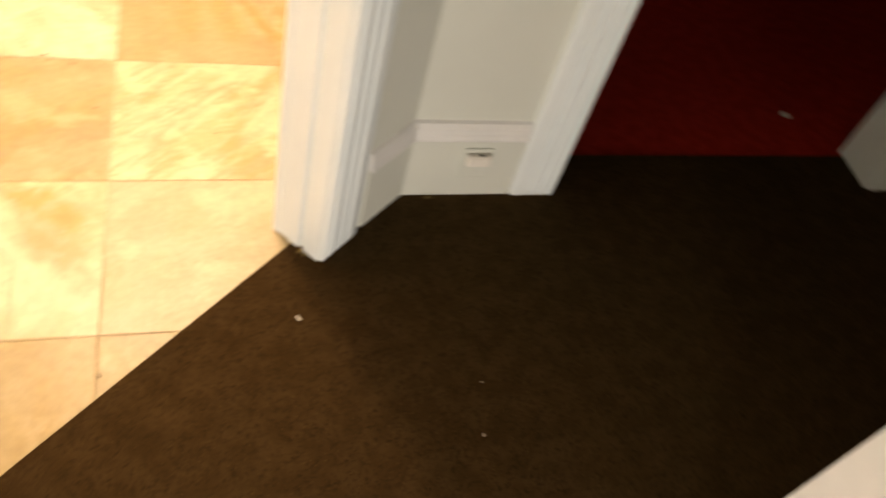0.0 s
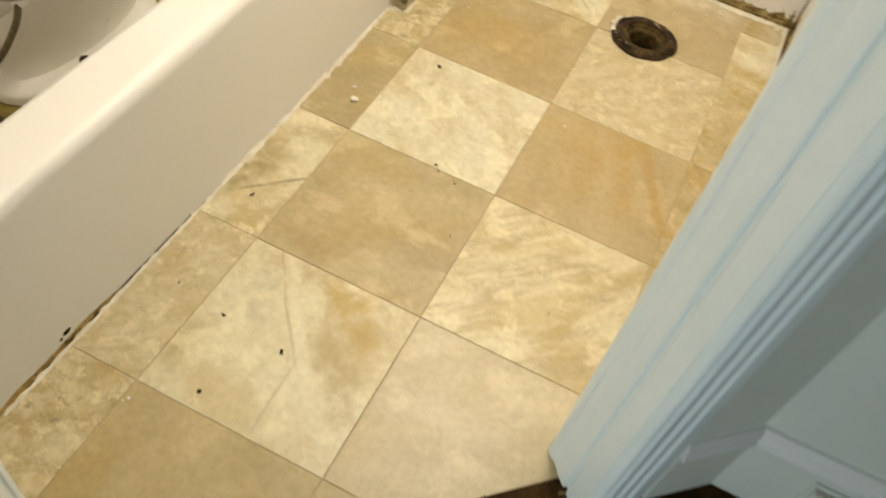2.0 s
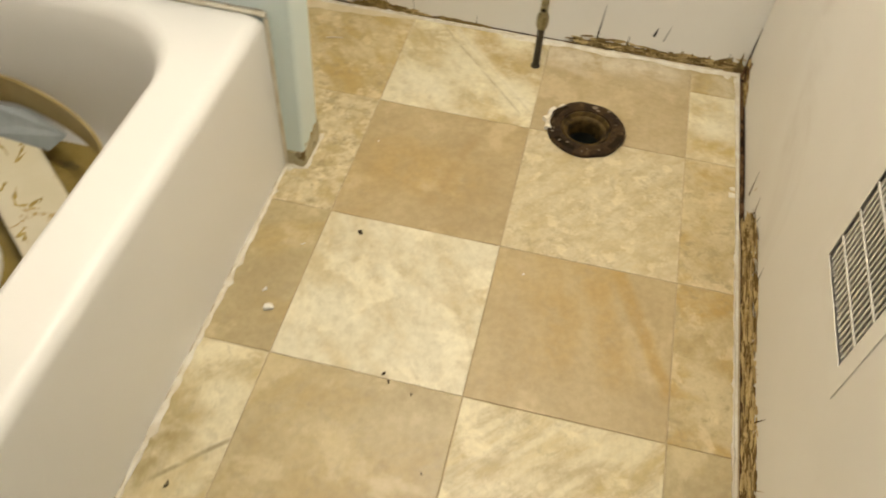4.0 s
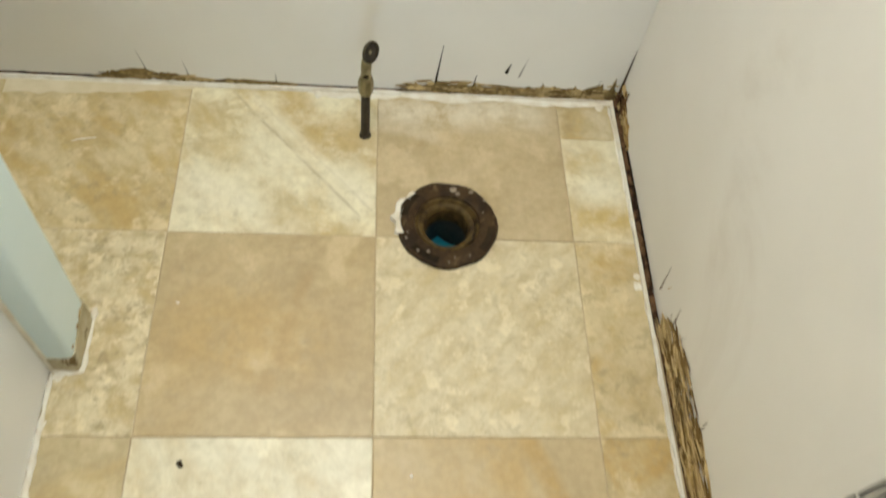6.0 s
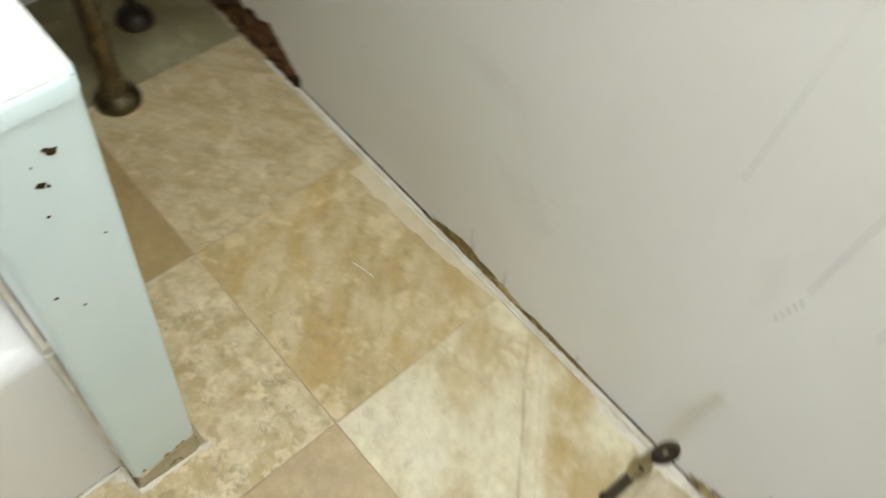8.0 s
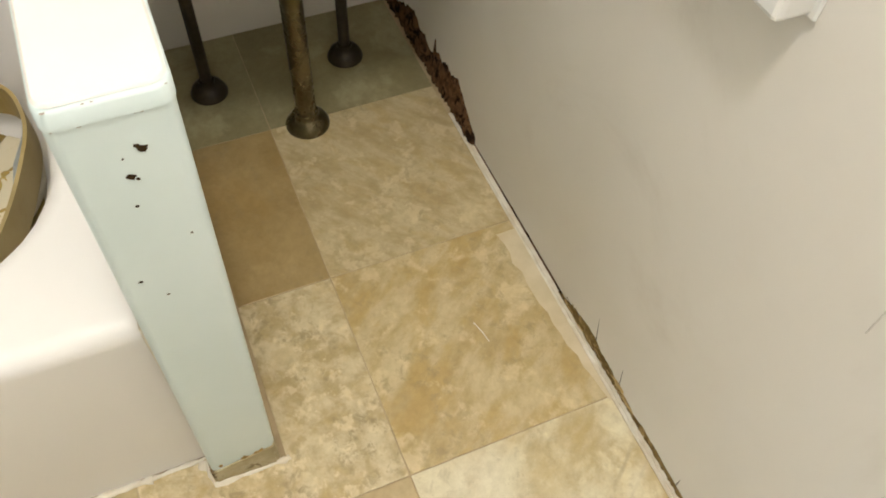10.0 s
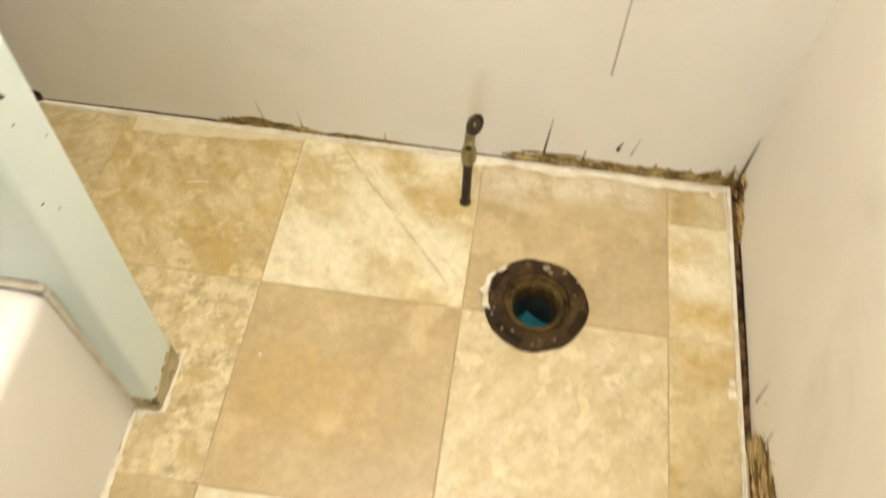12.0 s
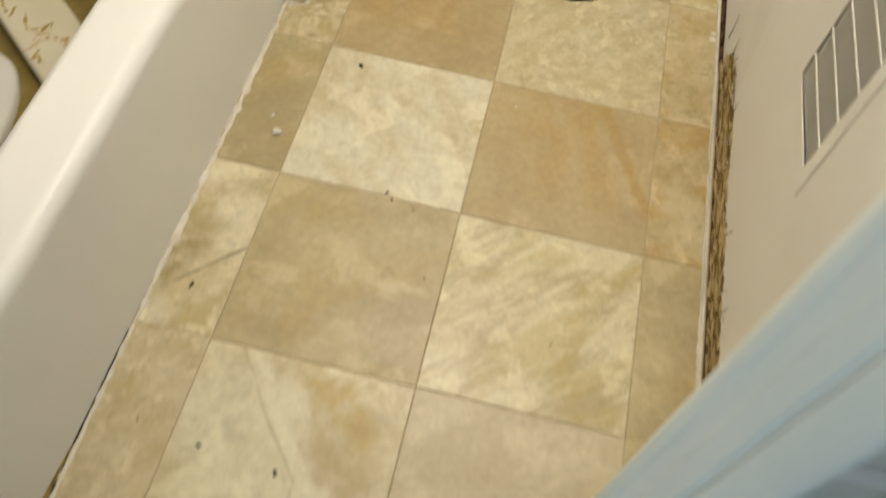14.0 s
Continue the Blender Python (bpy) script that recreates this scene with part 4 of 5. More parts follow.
floor_pipe((-0.832, 0.272), 0.011, 0.035, 0.645, M_OLD, "blackened water pipe rising from the floor to the sink")


def sink():
    """Wall-hung basin that the pipes run to."""
    root = empty("wall_sink", "white china wall-hung sink over three floor pipes", "sink", place=(X_L, 0.44, 0.64))
    x0, x1, y0, y1 = 0.0, 0.54, -0.25, 0.25
    rings = [round_rect(x0, x1 - 0.06, y0 + 0.03, y1 - 0.03, 0.05, 0.0), round_rect(x0, x1 - 0.01, y0 + 0.005, y1 - 0.005, 0.07, 0.05), round_rect(x0, x1, y0, y1, 0.08, 0.10), round_rect(x0, x1, y0, y1, 0.08, 0.125),
             round_rect(x0 + 0.09, x1 - 0.04, y0 + 0.04, y1 - 0.04, 0.08, 0.125), round_rect(x0 + 0.12, x1 - 0.10, y0 + 0.10, y1 - 0.10, 0.08, 0.03)]
    part("basin", loft(bmesh.new(), rings), M_CHINA, root, smooth=40)
    part("drain", lathe(bmesh.new(), [(0, 0.034), (0.02, 0.034), (0.022, 0.031), (0.022, 0.028)], 18, (0.26, 0, 0)), M_CHROME, root)


sink()


def wall_box():
    """Small white holder on the back wall; its underside corner shows."""
    root = empty("paper_holder", "small white box-shaped paper holder on the wall", "paper holder", place=(0.003, Y_B, 0.708))
    part("body", box(bmesh.new(), (-0.16, -0.040, 0), (0, 0, 0.13), 0.006), M_TRIM, root)
    part("back_plate", box(bmesh.new(), (-0.166, -0.005, -0.003), (0.006, 0.0, 0.136), 0.002, 1), M_TRIM, root)


wall_box()


def toilet():
    """The old toilet standing in the tub, its tank towards the doorway."""
    root = empty("toilet", "dirty white china toilet stored inside the bathtub", "toilet", place=(-0.580, -0.62, 0.054))

    def egg(cx, cy, rx, ry_back, ry_front, z, n=36):
        out = []
        for k in range(n):
            a = 2 * math.pi * k / n
            c, s = math.cos(a), math.sin(a)
            out.append((cx + rx * c * (abs(c) ** -0.12 if abs(c) > 0.05 else 1), cy + (ry_front if s > 0 else ry_back) * s, z))
        return out
    rings = [egg(0, 0.12, 0.118, 0.215, 0.225, 0.0), egg(0, 0.12, 0.121, 0.217, 0.226, 0.016), egg(0, 0.12, 0.116, 0.212, 0.222, 0.026), egg(0, 0.12, 0.074, 0.190, 0.190, 0.037), egg(0, 0.12, 0.066, 0.182, 0.178, 0.06), egg(0, 0.12, 0.074, 0.186, 0.172, 0.10), egg(0, 0.13, 0.092, 0.19, 0.17, 0.16),
             egg(0, 0.17, 0.125, 0.19, 0.19, 0.23), egg(0, 0.20, 0.160, 0.20, 0.215, 0.29), egg(0, 0.21, 0.178, 0.21, 0.23, 0.325), egg(0, 0.21, 0.184, 0.215, 0.235, 0.34), egg(0, 0.21, 0.182, 0.213, 0.233, 0.362), egg(0, 0.21, 0.176, 0.207, 0.227, 0.368),
             egg(0, 0.22, 0.130, 0.13, 0.18, 0.368), egg(0, 0.22, 0.115, 0.12, 0.16, 0.34), egg(0, 0.21, 0.07, 0.07, 0.09, 0.20)]
    part("bowl", loft(bmesh.new(), rings), M_CHINA, root, smooth=50)
    part("tank_shelf", box(bmesh.new(), (-0.125, -0.14, 0.25), (0.125, 0.08, 0.330), 0.025, 3), M_CHINA, root, smooth=40)
    rings = [round_rect(-0.16, 0.16, -0.12, 0.02, 0.05, 0.318), round_rect(-0.195, 0.195, -0.145, 0.035, 0.05, 0.326), round_rect(-0.208, 0.208, -0.155, 0.043, 0.045, 0.345), round_rect(-0.216, 0.216, -0.160, 0.048, 0.04, 0.50), round_rect(-0.222, 0.222, -0.165, 0.052, 0.035, 0.68)]
    part("tank", loft(bmesh.new(), rings), M_TANK, root, "white china tank with dark mould stains", smooth=60)
    part("seat", loft(bmesh.new(), [egg(0, 0.22, 0.182, 0.196, 0.228, 0.378), egg(0, 0.22, 0.190, 0.204, 0.236, 0.383), egg(0, 0.22, 0.190, 0.204, 0.236, 0.394), egg(0, 0.22, 0.182, 0.196, 0.228, 0.399), egg(0, 0.23, 0.12, 0.12, 0.165, 0.399), egg(0, 0.23, 0.12, 0.12, 0.165, 0.378), egg(0, 0.22, 0.182, 0.196, 0.228, 0.378)], False, False), M_SEAT, root, "white plastic seat ring", smooth=50)
    part("seat_lid", loft(bmesh.new(), [egg(0, 0.22, 0.182, 0.196, 0.228, 0.408), egg(0, 0.22, 0.190, 0.204, 0.236, 0.413), egg(0, 0.22, 0.190, 0.204, 0.236, 0.421), egg(0, 0.22, 0.180, 0.194, 0.226, 0.428), egg(0, 0.22, 0.10, 0.11, 0.13, 0.431)]), M_SEAT, root, "white plastic lid lying shut", smooth=50)
    # Inset dark discs stand in for the shade between bowl, seat and lid.
    for z in (0.368, 0.399):
        part("bumper_gap", loft(bmesh.new(), [egg(0, 0.22, 0.172, 0.186, 0.218, z), egg(0, 0.22, 0.172, 0.186, 0.218, z + 0.0095)]), M_TAPE_AND_GAP, root, "dark disc for the shade in the seat gap")
    bm = bmesh.new()
    for a0 in range(20, 42, 5):
        a = radians(a0)
        box(bm, (-0.012, -0.004, 0.366), (0.012, 0.010, 0.432), m=Matrix.Translation((0.186 * math.cos(a), 0.22 + 0.234 * math.sin(a), 0)) @ Matrix.Rotation(a - math.pi / 2, 4, "Z"))
    part("tape", bm, M_TAPE_AND_GAP, root, "dark grey tape holding the lid shut")
    bm = bmesh.new()
    loft(bm, [[(0.10 + 0.05 * math.cos(k * 0.7), 0.20 + 0.07 * math.sin(k * 0.7) * (1 + 0.2 * math.sin(k * 2.1)), z) for k in range(9)] for z in (0.4285, 0.4335)])
    part("wet_scrap", bm, M_SCRAP, root, "dark wet plastic scrap on the lid")
    for s in (-1, 1):
        part("bolt_hole", lathe(bmesh.new(), [(0, 0.0012), (0.0125, 0.0012), (0.0125, -0.003)], 16, (s * 0.089, 0.063, 0.0365), Matrix.Rotation(radians(s * 14), 4, "Y")), M_BLACK, root, "black disc for the shade in an empty bolt hole")


toilet()


def hose():
    pts = curve_points([(-0.405, -0.735, 0.385), (-0.402, -0.752, 0.345), (-0.43, -0.775, 0.28), (-0.49, -0.785, 0.20), (-0.515, -0.78, 0.13), (-0.50, -0.770, 0.085), (-0.465, -0.755, 0.066)])
    root = empty("supply_hose", "grey braided supply hose hanging off the tank", "hose")
    part("braid", tube(bmesh.new(), pts, 0.0058, 10), M_HOSE, root, smooth=60)
    part("coupling", lathe(bmesh.new(), [(0, 0), (0.012, 0), (0.013, 0.004), (0.013, 0.018), (0.011, 0.022), (0, 0.022)], 8, (-0.405, -0.735, 0.366)), M_SEAT, root)


hose()


def loose_board():
    root = empty("loose_board", "cream board with amber glue marks lying in the tub", "board", place=(-0.565, -0.150, 0.062))
    root.rotation_euler = (radians(2), radians(1), math.atan2(-0.21, 0.25))
    part("plank", box(bmesh.new(), (-0.20, -0.060, 0), (0.24, 0.060, 0.03), 0.006), M_BOARD, root)
    rnd = random.Random(11)
    for k in range(9):
        x, y = -0.15 + 0.038 * k, rnd.uniform(-0.04, 0.04)
        ctrl = [(x + rnd.uniform(-0.02, 0.02) + 0.012 * j, y + rnd.uniform(-0.014, 0.014), 0.0305) for j in range(4)]
        bm = tube(bmesh.new(), curve_points(ctrl, 4), [0.001 + 0.004 * rnd.random() ** 2 for _ in range(13)], 6)
        bmesh.ops.transform(bm, matrix=Matrix.Translation((0, 0, 0.0305)) @ Matrix.Diagonal((1, 1, 0.2, 1)) @ Matrix.Translation((0, 0, -0.0305)), verts=bm.verts[:])
        part("glue_smear", bm, M_GLUE, root)


loose_board()


def edge_band():
    """A springy strip curled along the tub's end."""
    pts = curve_points([(-0.80, -0.16, 0.15), (-0.755, -0.045, 0.165), (-0.66, -0.012, 0.17), (-0.556, -0.03, 0.17), (-0.445, -0.075, 0.165), (-0.365, -0.14, 0.16), (-0.335, -0.24, 0.15)], 8)
    bm = bmesh.new()
    rings = []
    for i, p in enumerate(pts):
        d = (pts[min(i + 1, len(pts) - 1)] - pts[max(i - 1, 0)]).normalized()
        n = Vector((-d.y, d.x, 0))
        rings.append([p + n * 0.003 - Vector((0, 0, 0.03)), p - n * 0.003 - Vector((0, 0, 0.03)), p - n * 0.003 + Vector((0, 0, 0.035)), p + n * 0.003 + Vector((0, 0, 0.035))])
    loft(bm, rings)
    root = empty("curled_strip", "tan plastic edging strip curled in the tub", "edging strip")
    part("strip", bm, M_STRIP, root)
    bm = bmesh.new()
    loft(bm, [[(-0.70, -0.028, 0.140), (-0.60, -0.026, 0.143), (-0.50, -0.062, 0.135), (-0.54, -0.075, 0.100), (-0.68, -0.060, 0.100)], [(-0.70, -0.033, 0.137), (-0.60, -0.031, 0.140), (-0.50, -0.067, 0.132), (-0.54, -0.080, 0.096), (-0.68, -0.065, 0.096)]])
    ob = part("plastic_sheet", bm, M_BLUE)
    tagged(ob, "torn pale blue plastic sheet in the tub", "plastic sheet")


edge_band()


def tank_lid():
    """The tank's stained lid, stood on edge against the tub's wall."""
    root = empty("tank_lid", "grimy china tank lid propped beside the toilet", "tank lid", place=(-0.72, -0.77, 0.066))
    root.rotation_euler = (radians(-20), 0, radians(28))
    part("slab", box(bmesh.new(), (-0.12, -0.02, 0), (0.12, 0.015, 0.20), 0.012, 3), M_GRUBBY, root, smooth=50)
    part("lip", box(bmesh.new(), (-0.11, 0.015, 0.012), (0.11, 0.026, 0.185), 0.004, 2), M_GRUBBY, root)


tank_lid()


# ---- stripped wall bases: residue, cracks, caulk ----
def ragged_band(name, parent, material, along, fixed, axis, out, z_low, height, seed, label="", depth=0.004, step=0.004, fade=0.25):
    """A thin torn band on a wall: a jagged strip from z_low up, along x or y."""
    rnd = random.Random(seed)
    bm = bmesh.new()
    a0, a1 = along
    n = max(3, int(abs(a1 - a0) / step))
    rows = []
    h = 0.6
    for i in range(n + 1):
        a = a0 + (a1 - a0) * i / n
        h = min(1.0, max(0.45, h + rnd.uniform(-0.08, 0.08)))
        e = min(1.0, min(i, n - i) / (n * fade + 1e-6))
        top = z_low + height * h * (0.25 + 0.75 * e) + (rnd.random() < 0.03) * height * 0.3
        d = depth * rnd.uniform(0.4, 1.0)
        pts = [(0, z_low), (d, z_low), (d * rnd.uniform(0.5, 1.2), (z_low + top) / 2), (d * 0.35, top), (0, top)]
        rows.append([(a, fixed + out * o, z) if axis == "x" else (fixed + out * o, a, z) for o, z in pts])
    loft(bm, rows)
    return part(name, bm, material, parent, label)


def sliver(parent, material, p, q, w, name="crack"):
    """A thin tapered mark on a wall from p to q."""
    return part(name, tube(bmesh.new(), [Vector(p), Vector(p).lerp(Vector(q), 0.4), q], [w, w * 0.7, w * 0.15], 5), material, parent)


scars = tagged(new("baseboard_scar"), "torn brown adhesive where the baseboard was stripped", "wall damage", kind="structure")
YB, XR = Y_B, X_R
ragged_band("residue", scars, M_SCAR, (0.415, 0.815), YB, "x", -1, 0.001, 0.040, 1, fade=0.08)
ragged_band("residue", scars, M_SCAR, (-0.17, 0.02), YB, "x", -1, 0.001, 0.026, 2)
ragged_band("residue", scars, M_ROT, (-0.62, 0.43), YB, "x", -1, 0.001, 0.0045, 3, depth=0.0012, step=0.009)
ragged_band("residue", scars, M_SCAR, (0.03, 0.20), YB, "x", -1, 0.001, 0.016, 4)
ragged_band("residue", scars, M_ROT, (-0.97, -0.53), YB, "x", -1, 0.001, 0.10, 5, depth=0.012)
ragged_band("residue", scars, M_RESIDUE, (-0.66, 0.19), XR, "y", -1, 0.001, 0.052, 6, depth=0.006, fade=0.06)
ragged_band("residue", scars, M_BLACK, (0.26, 0.69), XR, "y", -1, 0.001, 0.008, 7, depth=0.004)
ragged_band("residue", scars, M_RESIDUE, (0.56, 0.69), XR, "y", -1, 0.001, 0.05, 8)


def torn_material():
    """Torn kraft backing: every flake from pale tan to dark brown."""
    m, t, b = base("torn kraft paper", 0.95)
    g = t.nodes.new("ShaderNodeNewGeometry").outputs["Random Per Island"]
    v = coords(t)
    col = mixc(t, ramp(t, g, 0.15, 0.85), (0.15, 0.095, 0.035), (0.56, 0.42, 0.20))
    col = mixc(t, calc(t, "MULTIPLY", ramp(t, noise_of(t, v, 60.0, 6, 0.7, 0.5), 0.54, 0.70), 0.6), col, (0.09, 0.056, 0.023))
    t.links.new(col, b.inputs["Base Color"])
    bump(t, b, noise_of(t, v, 170.0, 4, 0.6), 0.9)
    return m


M_TORN = torn_material()


def torn_flakes(parent, axis, fixed, a0, a1, tops, count, seed, thick=0.006):
    """Overlapping torn flakes lying on the wall, long along it; tops are pairs (place, height)."""
    rnd = random.Random(seed)
    verts, faces = [], []
    xs, zs = [p[0] for p in tops], [p[1] for p in tops]
    for _ in range(count):
        a = rnd.uniform(a0, a1)
        high = float(np.interp(a, xs, zs))
        z = rnd.uniform(0.0, 0.9) * high
        half, tall = rnd.uniform(0.006, 0.030), rnd.uniform(0.0014, 0.0055)
        z = min(z, high - tall * 0.4)
        off = 0.0008 + thick * (1 - z / high) * rnd.uniform(0.3, 1.0)
        lean, slope = rnd.uniform(-0.003, 0.0025), rnd.uniform(-0.22, 0.22)
        n = 7
        i = len(verts)
        rim = []
        for k in range(n):
            q = 2 * math.pi * (k + rnd.uniform(-0.25, 0.25)) / n
            u, w = half * math.cos(q) * rnd.uniform(0.7, 1.1), tall * math.sin(q) * rnd.uniform(0.6, 1.2)
            rim.append((a + u, max(0.0006, z + w + u * slope), max(0.0004, off + lean * w / tall + rnd.uniform(-0.0006, 0.0006))))
        for shift in (0.0, -0.0009):
            verts += [(u, fixed - o - shift, h) if axis == "x" else (fixed - o - shift, u, h) for u, h, o in rim]
        faces += [tuple(range(i, i + n)), tuple(range(i + 2 * n - 1, i + n - 1, -1))]
        faces += [(i + k, i + (k + 1) % n, i + n + (k + 1) % n, i + n + k) for k in range(n)]
    me = bpy.data.meshes.new("torn_paper")
    me.from_pydata(verts, [], faces)
    me.materials.append(M_TORN)
    ob = new("torn_paper", me)
    ob.parent = parent
    tagged(ob, "shredded brown paper backing and glue", kind="stuff")


torn_flakes(scars, "y", XR, -0.66, 0.185, [(-0.66, 0.052), (-0.34, 0.064), (-0.30, 0.072), (-0.23, 0.060), (-0.16, 0.070), (-0.085, 0.079), (0.02, 0.087), (0.10, 0.094), (0.16, 0.055), (0.185, 0.02)], 720, 41)
torn_flakes(scars, "y", XR, 0.575, 0.688, [(0.575, 0.012), (0.65, 0.045), (0.688, 0.095)], 26, 42, 0.003)
torn_flakes(scars, "x", YB, 0.40, 0.826, [(0.40, 0.012), (0.43, 0.034), (0.50, 0.036), (0.56, 0.030), (0.74, 0.024), (0.79, 0.030), (0.826, 0.055)], 140, 43, 0.004)
torn_flakes(scars, "x", YB, -0.17, 0.03, [(-0.17, 0.006), (-0.10, 0.022), (0.0, 0.016), (0.03, 0.006)], 40, 44, 0.003)
rnd = random.Random(21)
for k in range(18):
    y = rnd.uniform(-0.62, 0.30)
    z = rnd.uniform(0.02, 0.065)
    s = rnd.uniform(0.010, 0.035)
    sliver(scars, M_RESIDUE if k % 5 else M_ROT, (XR + 0.0003, y, z), (XR + 0.0001, y - s * rnd.uniform(0.1, 0.9), z + s), 0.0010, "torn_fibre")
for y, z, dy, dz in ((0.245, 0.03, 0.008, 0.06), (0.165, 0.045, 0.010, 0.05), (0.14, 0.03, -0.012, 0.06), (-0.02, 0.05, 0.008, 0.055), (-0.30, 0.05, -0.02, 0.05), (-0.46, 0.04, -0.01, 0.05)):
    sliver(scars, M_ROT, (XR - 0.0006, y, z), (XR - 0.0002, y + dy, z + dz), 0.0016)
for x, z0, z1, dx, w in ((0.462, 0.0, 0.125, 0.008, 0.0022), (0.535, 0.0, 0.052, 0.006, 0.0022), (0.596, 0.06, 0.085, 0.006, 0.003), (0.622, 0.05, 0.10, 0.01, 0.0010), (0.78, 0.0, 0.05, 0.004, 0.0016), (-0.075, 0.01, 0.075, -0.012, 0.0010), (0.0, 0.0, 0.055, -0.008, 0.0010), (0.16, 0.0, 0.03, 0.0, 0.0012)):
    sliver(scars, M_BLACK, (x, YB + 0.0003, z0), (x + dx, YB - 0.0002, z1), w * 1.15)
sliver(scars, M_ROT, (0.828, YB - 0.003, 0.0), (0.830, YB - 0.002, 0.135), 0.0030, "residue")
sliver(scars, M_SCUFF, (0.549, YB - 0.0002, 0.245), (0.549, YB - 0.0002, 0.62), 0.0016, "scuff")
M_FAINT = surface("faint grey rub", (0.63, 0.60, 0.55), (0.56, 0.53, 0.48), 40, 0.6)
for x, z0, z1, w in ((0.317, 0.46, 0.80, 0.0022), (0.391, 0.47, 0.86, 0.0020), (0.46, 0.56, 0.90, 0.0016), (0.20, 0.52, 0.80, 0.0014)):
    sliver(scars, M_FAINT, (x, YB + w * 0.55, z0), (x - 0.004, YB + w * 0.1, z1), w, "scuff")
for k in range(5):
    sliver(scars, M_SCUFF, (0.312 + 0.002 * k, YB, 0.396 + 0.011 * k), (0.314 + 0.002 * k, YB, 0.402 + 0.011 * k), 0.0014, "scuff")

gap = prism(bmesh.new(), [(0.8235, -0.66), (0.8315, -0.66), (0.8315, 0.6915), (-0.62, 0.6915), (-0.62, 0.6905), (0.8215, 0.6895), (0.8215, 0.18), (0.8245, 0.16)], -0.0012, 0.0006)
part("filler", prism(bmesh.new(), [(0.8135, -0.66), (0.8203, -0.66), (0.8203, 0.6893), (-0.62, 0.6903), (-0.62, 0.678), (0.8135, 0.678)], -0.0012, 0.0010), M_CAULK, scars)
part("floor_gap", gap, M_ROT, scars, "dark gap at the floor's edge")
ragged_band("residue", scars, M_SCAR, (0.795, 0.831), YB, "x", -1, 0.001, 0.085, 31, depth=0.006, fade=0.6)
ragged_band("residue", scars, M_ROT, (0.64, 0.690), XR, "y", -1, 0.001, 0.105, 32, depth=0.005, fade=0.7)

caulk = tagged(new("caulk_line"), "ragged white caulk along the floor's edge", "caulk", kind="structure")


def caulk_line(pts, w, seed, h=0.004):
    rnd = random.Random(seed)
    fine = []
    for a, b in zip(pts, pts[1:]):
        a, b = Vector((*a, 0.0005)), Vector((*b, 0.0005))
        n = max(2, int((b - a).length / 0.012))
        fine += [a.lerp(b, i / n) + Vector((rnd.uniform(-0.0012, 0.0012), rnd.uniform(-0.0012, 0.0012), 0)) for i in range(n)]
    fine.append(Vector((*pts[-1], 0.0005)))
    bm = tube(bmesh.new(), fine, [w * (rnd.uniform(0.45, 1.2) + (rnd.random() < 0.08) * 0.7) for _ in fine], 6)
    for v in bm.verts:
        v.co.z *= h / w
    part("bead", bm, M_CAULK, caulk, smooth=60)


XF, YF = 0.813, 0.677                    # where the vinyl stops short of the walls
caulk_line([(XF, -0.66), (XF + 0.001, 0.10)], 0.0028, 1)
caulk_line([(XF + 0.002, 0.10), (XF + 0.002, 0.34), (XF - 0.003, YF - 0.01)], 0.0030, 2)
caulk_line([(XF, YF), (0.40, YF + 0.003)], 0.0055, 3)
caulk_line([(0.40, YF + 0.003), (-0.08, YF + 0.008), (-0.6, YF + 0.004)], 0.0028, 4)
caulk_line([(-0.086, 0.204), (-0.084, 0.196), (-0.086, 0.100), (-0.100, 0.096), (-0.128, 0.098), (-0.126, 0.02)], 0.0045, 5)
caulk_line([(-0.126, 0.02), (-0.125, -0.20), (-0.126, -0.55)], 0.0065, 6)
caulk_line([(-0.126, -0.55), (-0.126, -1.20)], 0.0045, 7)
part("bead", tube(bmesh.new(), [(-0.128, 0.1035, 0.002), (-0.130, 0.104, 0.15), (-0.129, 0.1045, 0.36)], [0.006, 0.0045, 0.005], 8), M_CAULK, caulk, smooth=60)
part("bead", tube(bmesh.new(), [(-0.128, 0.1055, 0.3675), (-0.4, 0.1060, 0.368), (-0.97, 0.1060, 0.3675)], 0.0055, 8), M_CAULK, caulk, smooth=60)
for x, y, s in ((0.79, YF - 0.006, 0.012), (0.30, YF, 0.012), (0.24, YF, 0.014), (-0.118, 0.094, 0.012), (0.805, 0.265, 0.010), (0.806, 0.285, 0.008)):
    bm = bmesh.new()
    bmesh.ops.create_icosphere(bm, subdivisions=2, radius=s, matrix=Matrix.Translation((x, y, 0.0)) @ Matrix.Diagonal((0.8, 1.1, 0.14, 1)))
    for v in bm.verts:
        v.co += 0.25 * s * noise.noise_vector(v.co * 90)
    part("bead", bm, M_CAULK, caulk, smooth=60)
tubgap = ragged_band("tub_gap", caulk, M_BLACK, (-1.2, -0.72), X_TUB, "y", 1, 0.001, 0.005, 14, "black line under the tub apron", depth=0.003)
ragged_band("tub_gap", caulk, M_RESIDUE, (-1.25, -0.92), X_TUB, "y", 1, 0.001, 0.016, 15, depth=0.002)
M_SMEAR = surface("thin filler smear", (0.60, 0.52, 0.34), (0.68, 0.60, 0.43), 18, 0.6, relief=0.3)
rnd = random.Random(77)
edge = [(-0.33 + 0.34 * k / 16, YF - 0.004 - 0.030 * (1 - (k / 16) ** 2) * rnd.uniform(0.75, 1.1)) for k in range(17)]
part("smear", prism(bmesh.new(), edge + [(0.01, YF), (-0.33, YF + 0.001)], 0.0002, 0.0007), M_SMEAR, caulk, "pale smear of filler on the tiles")
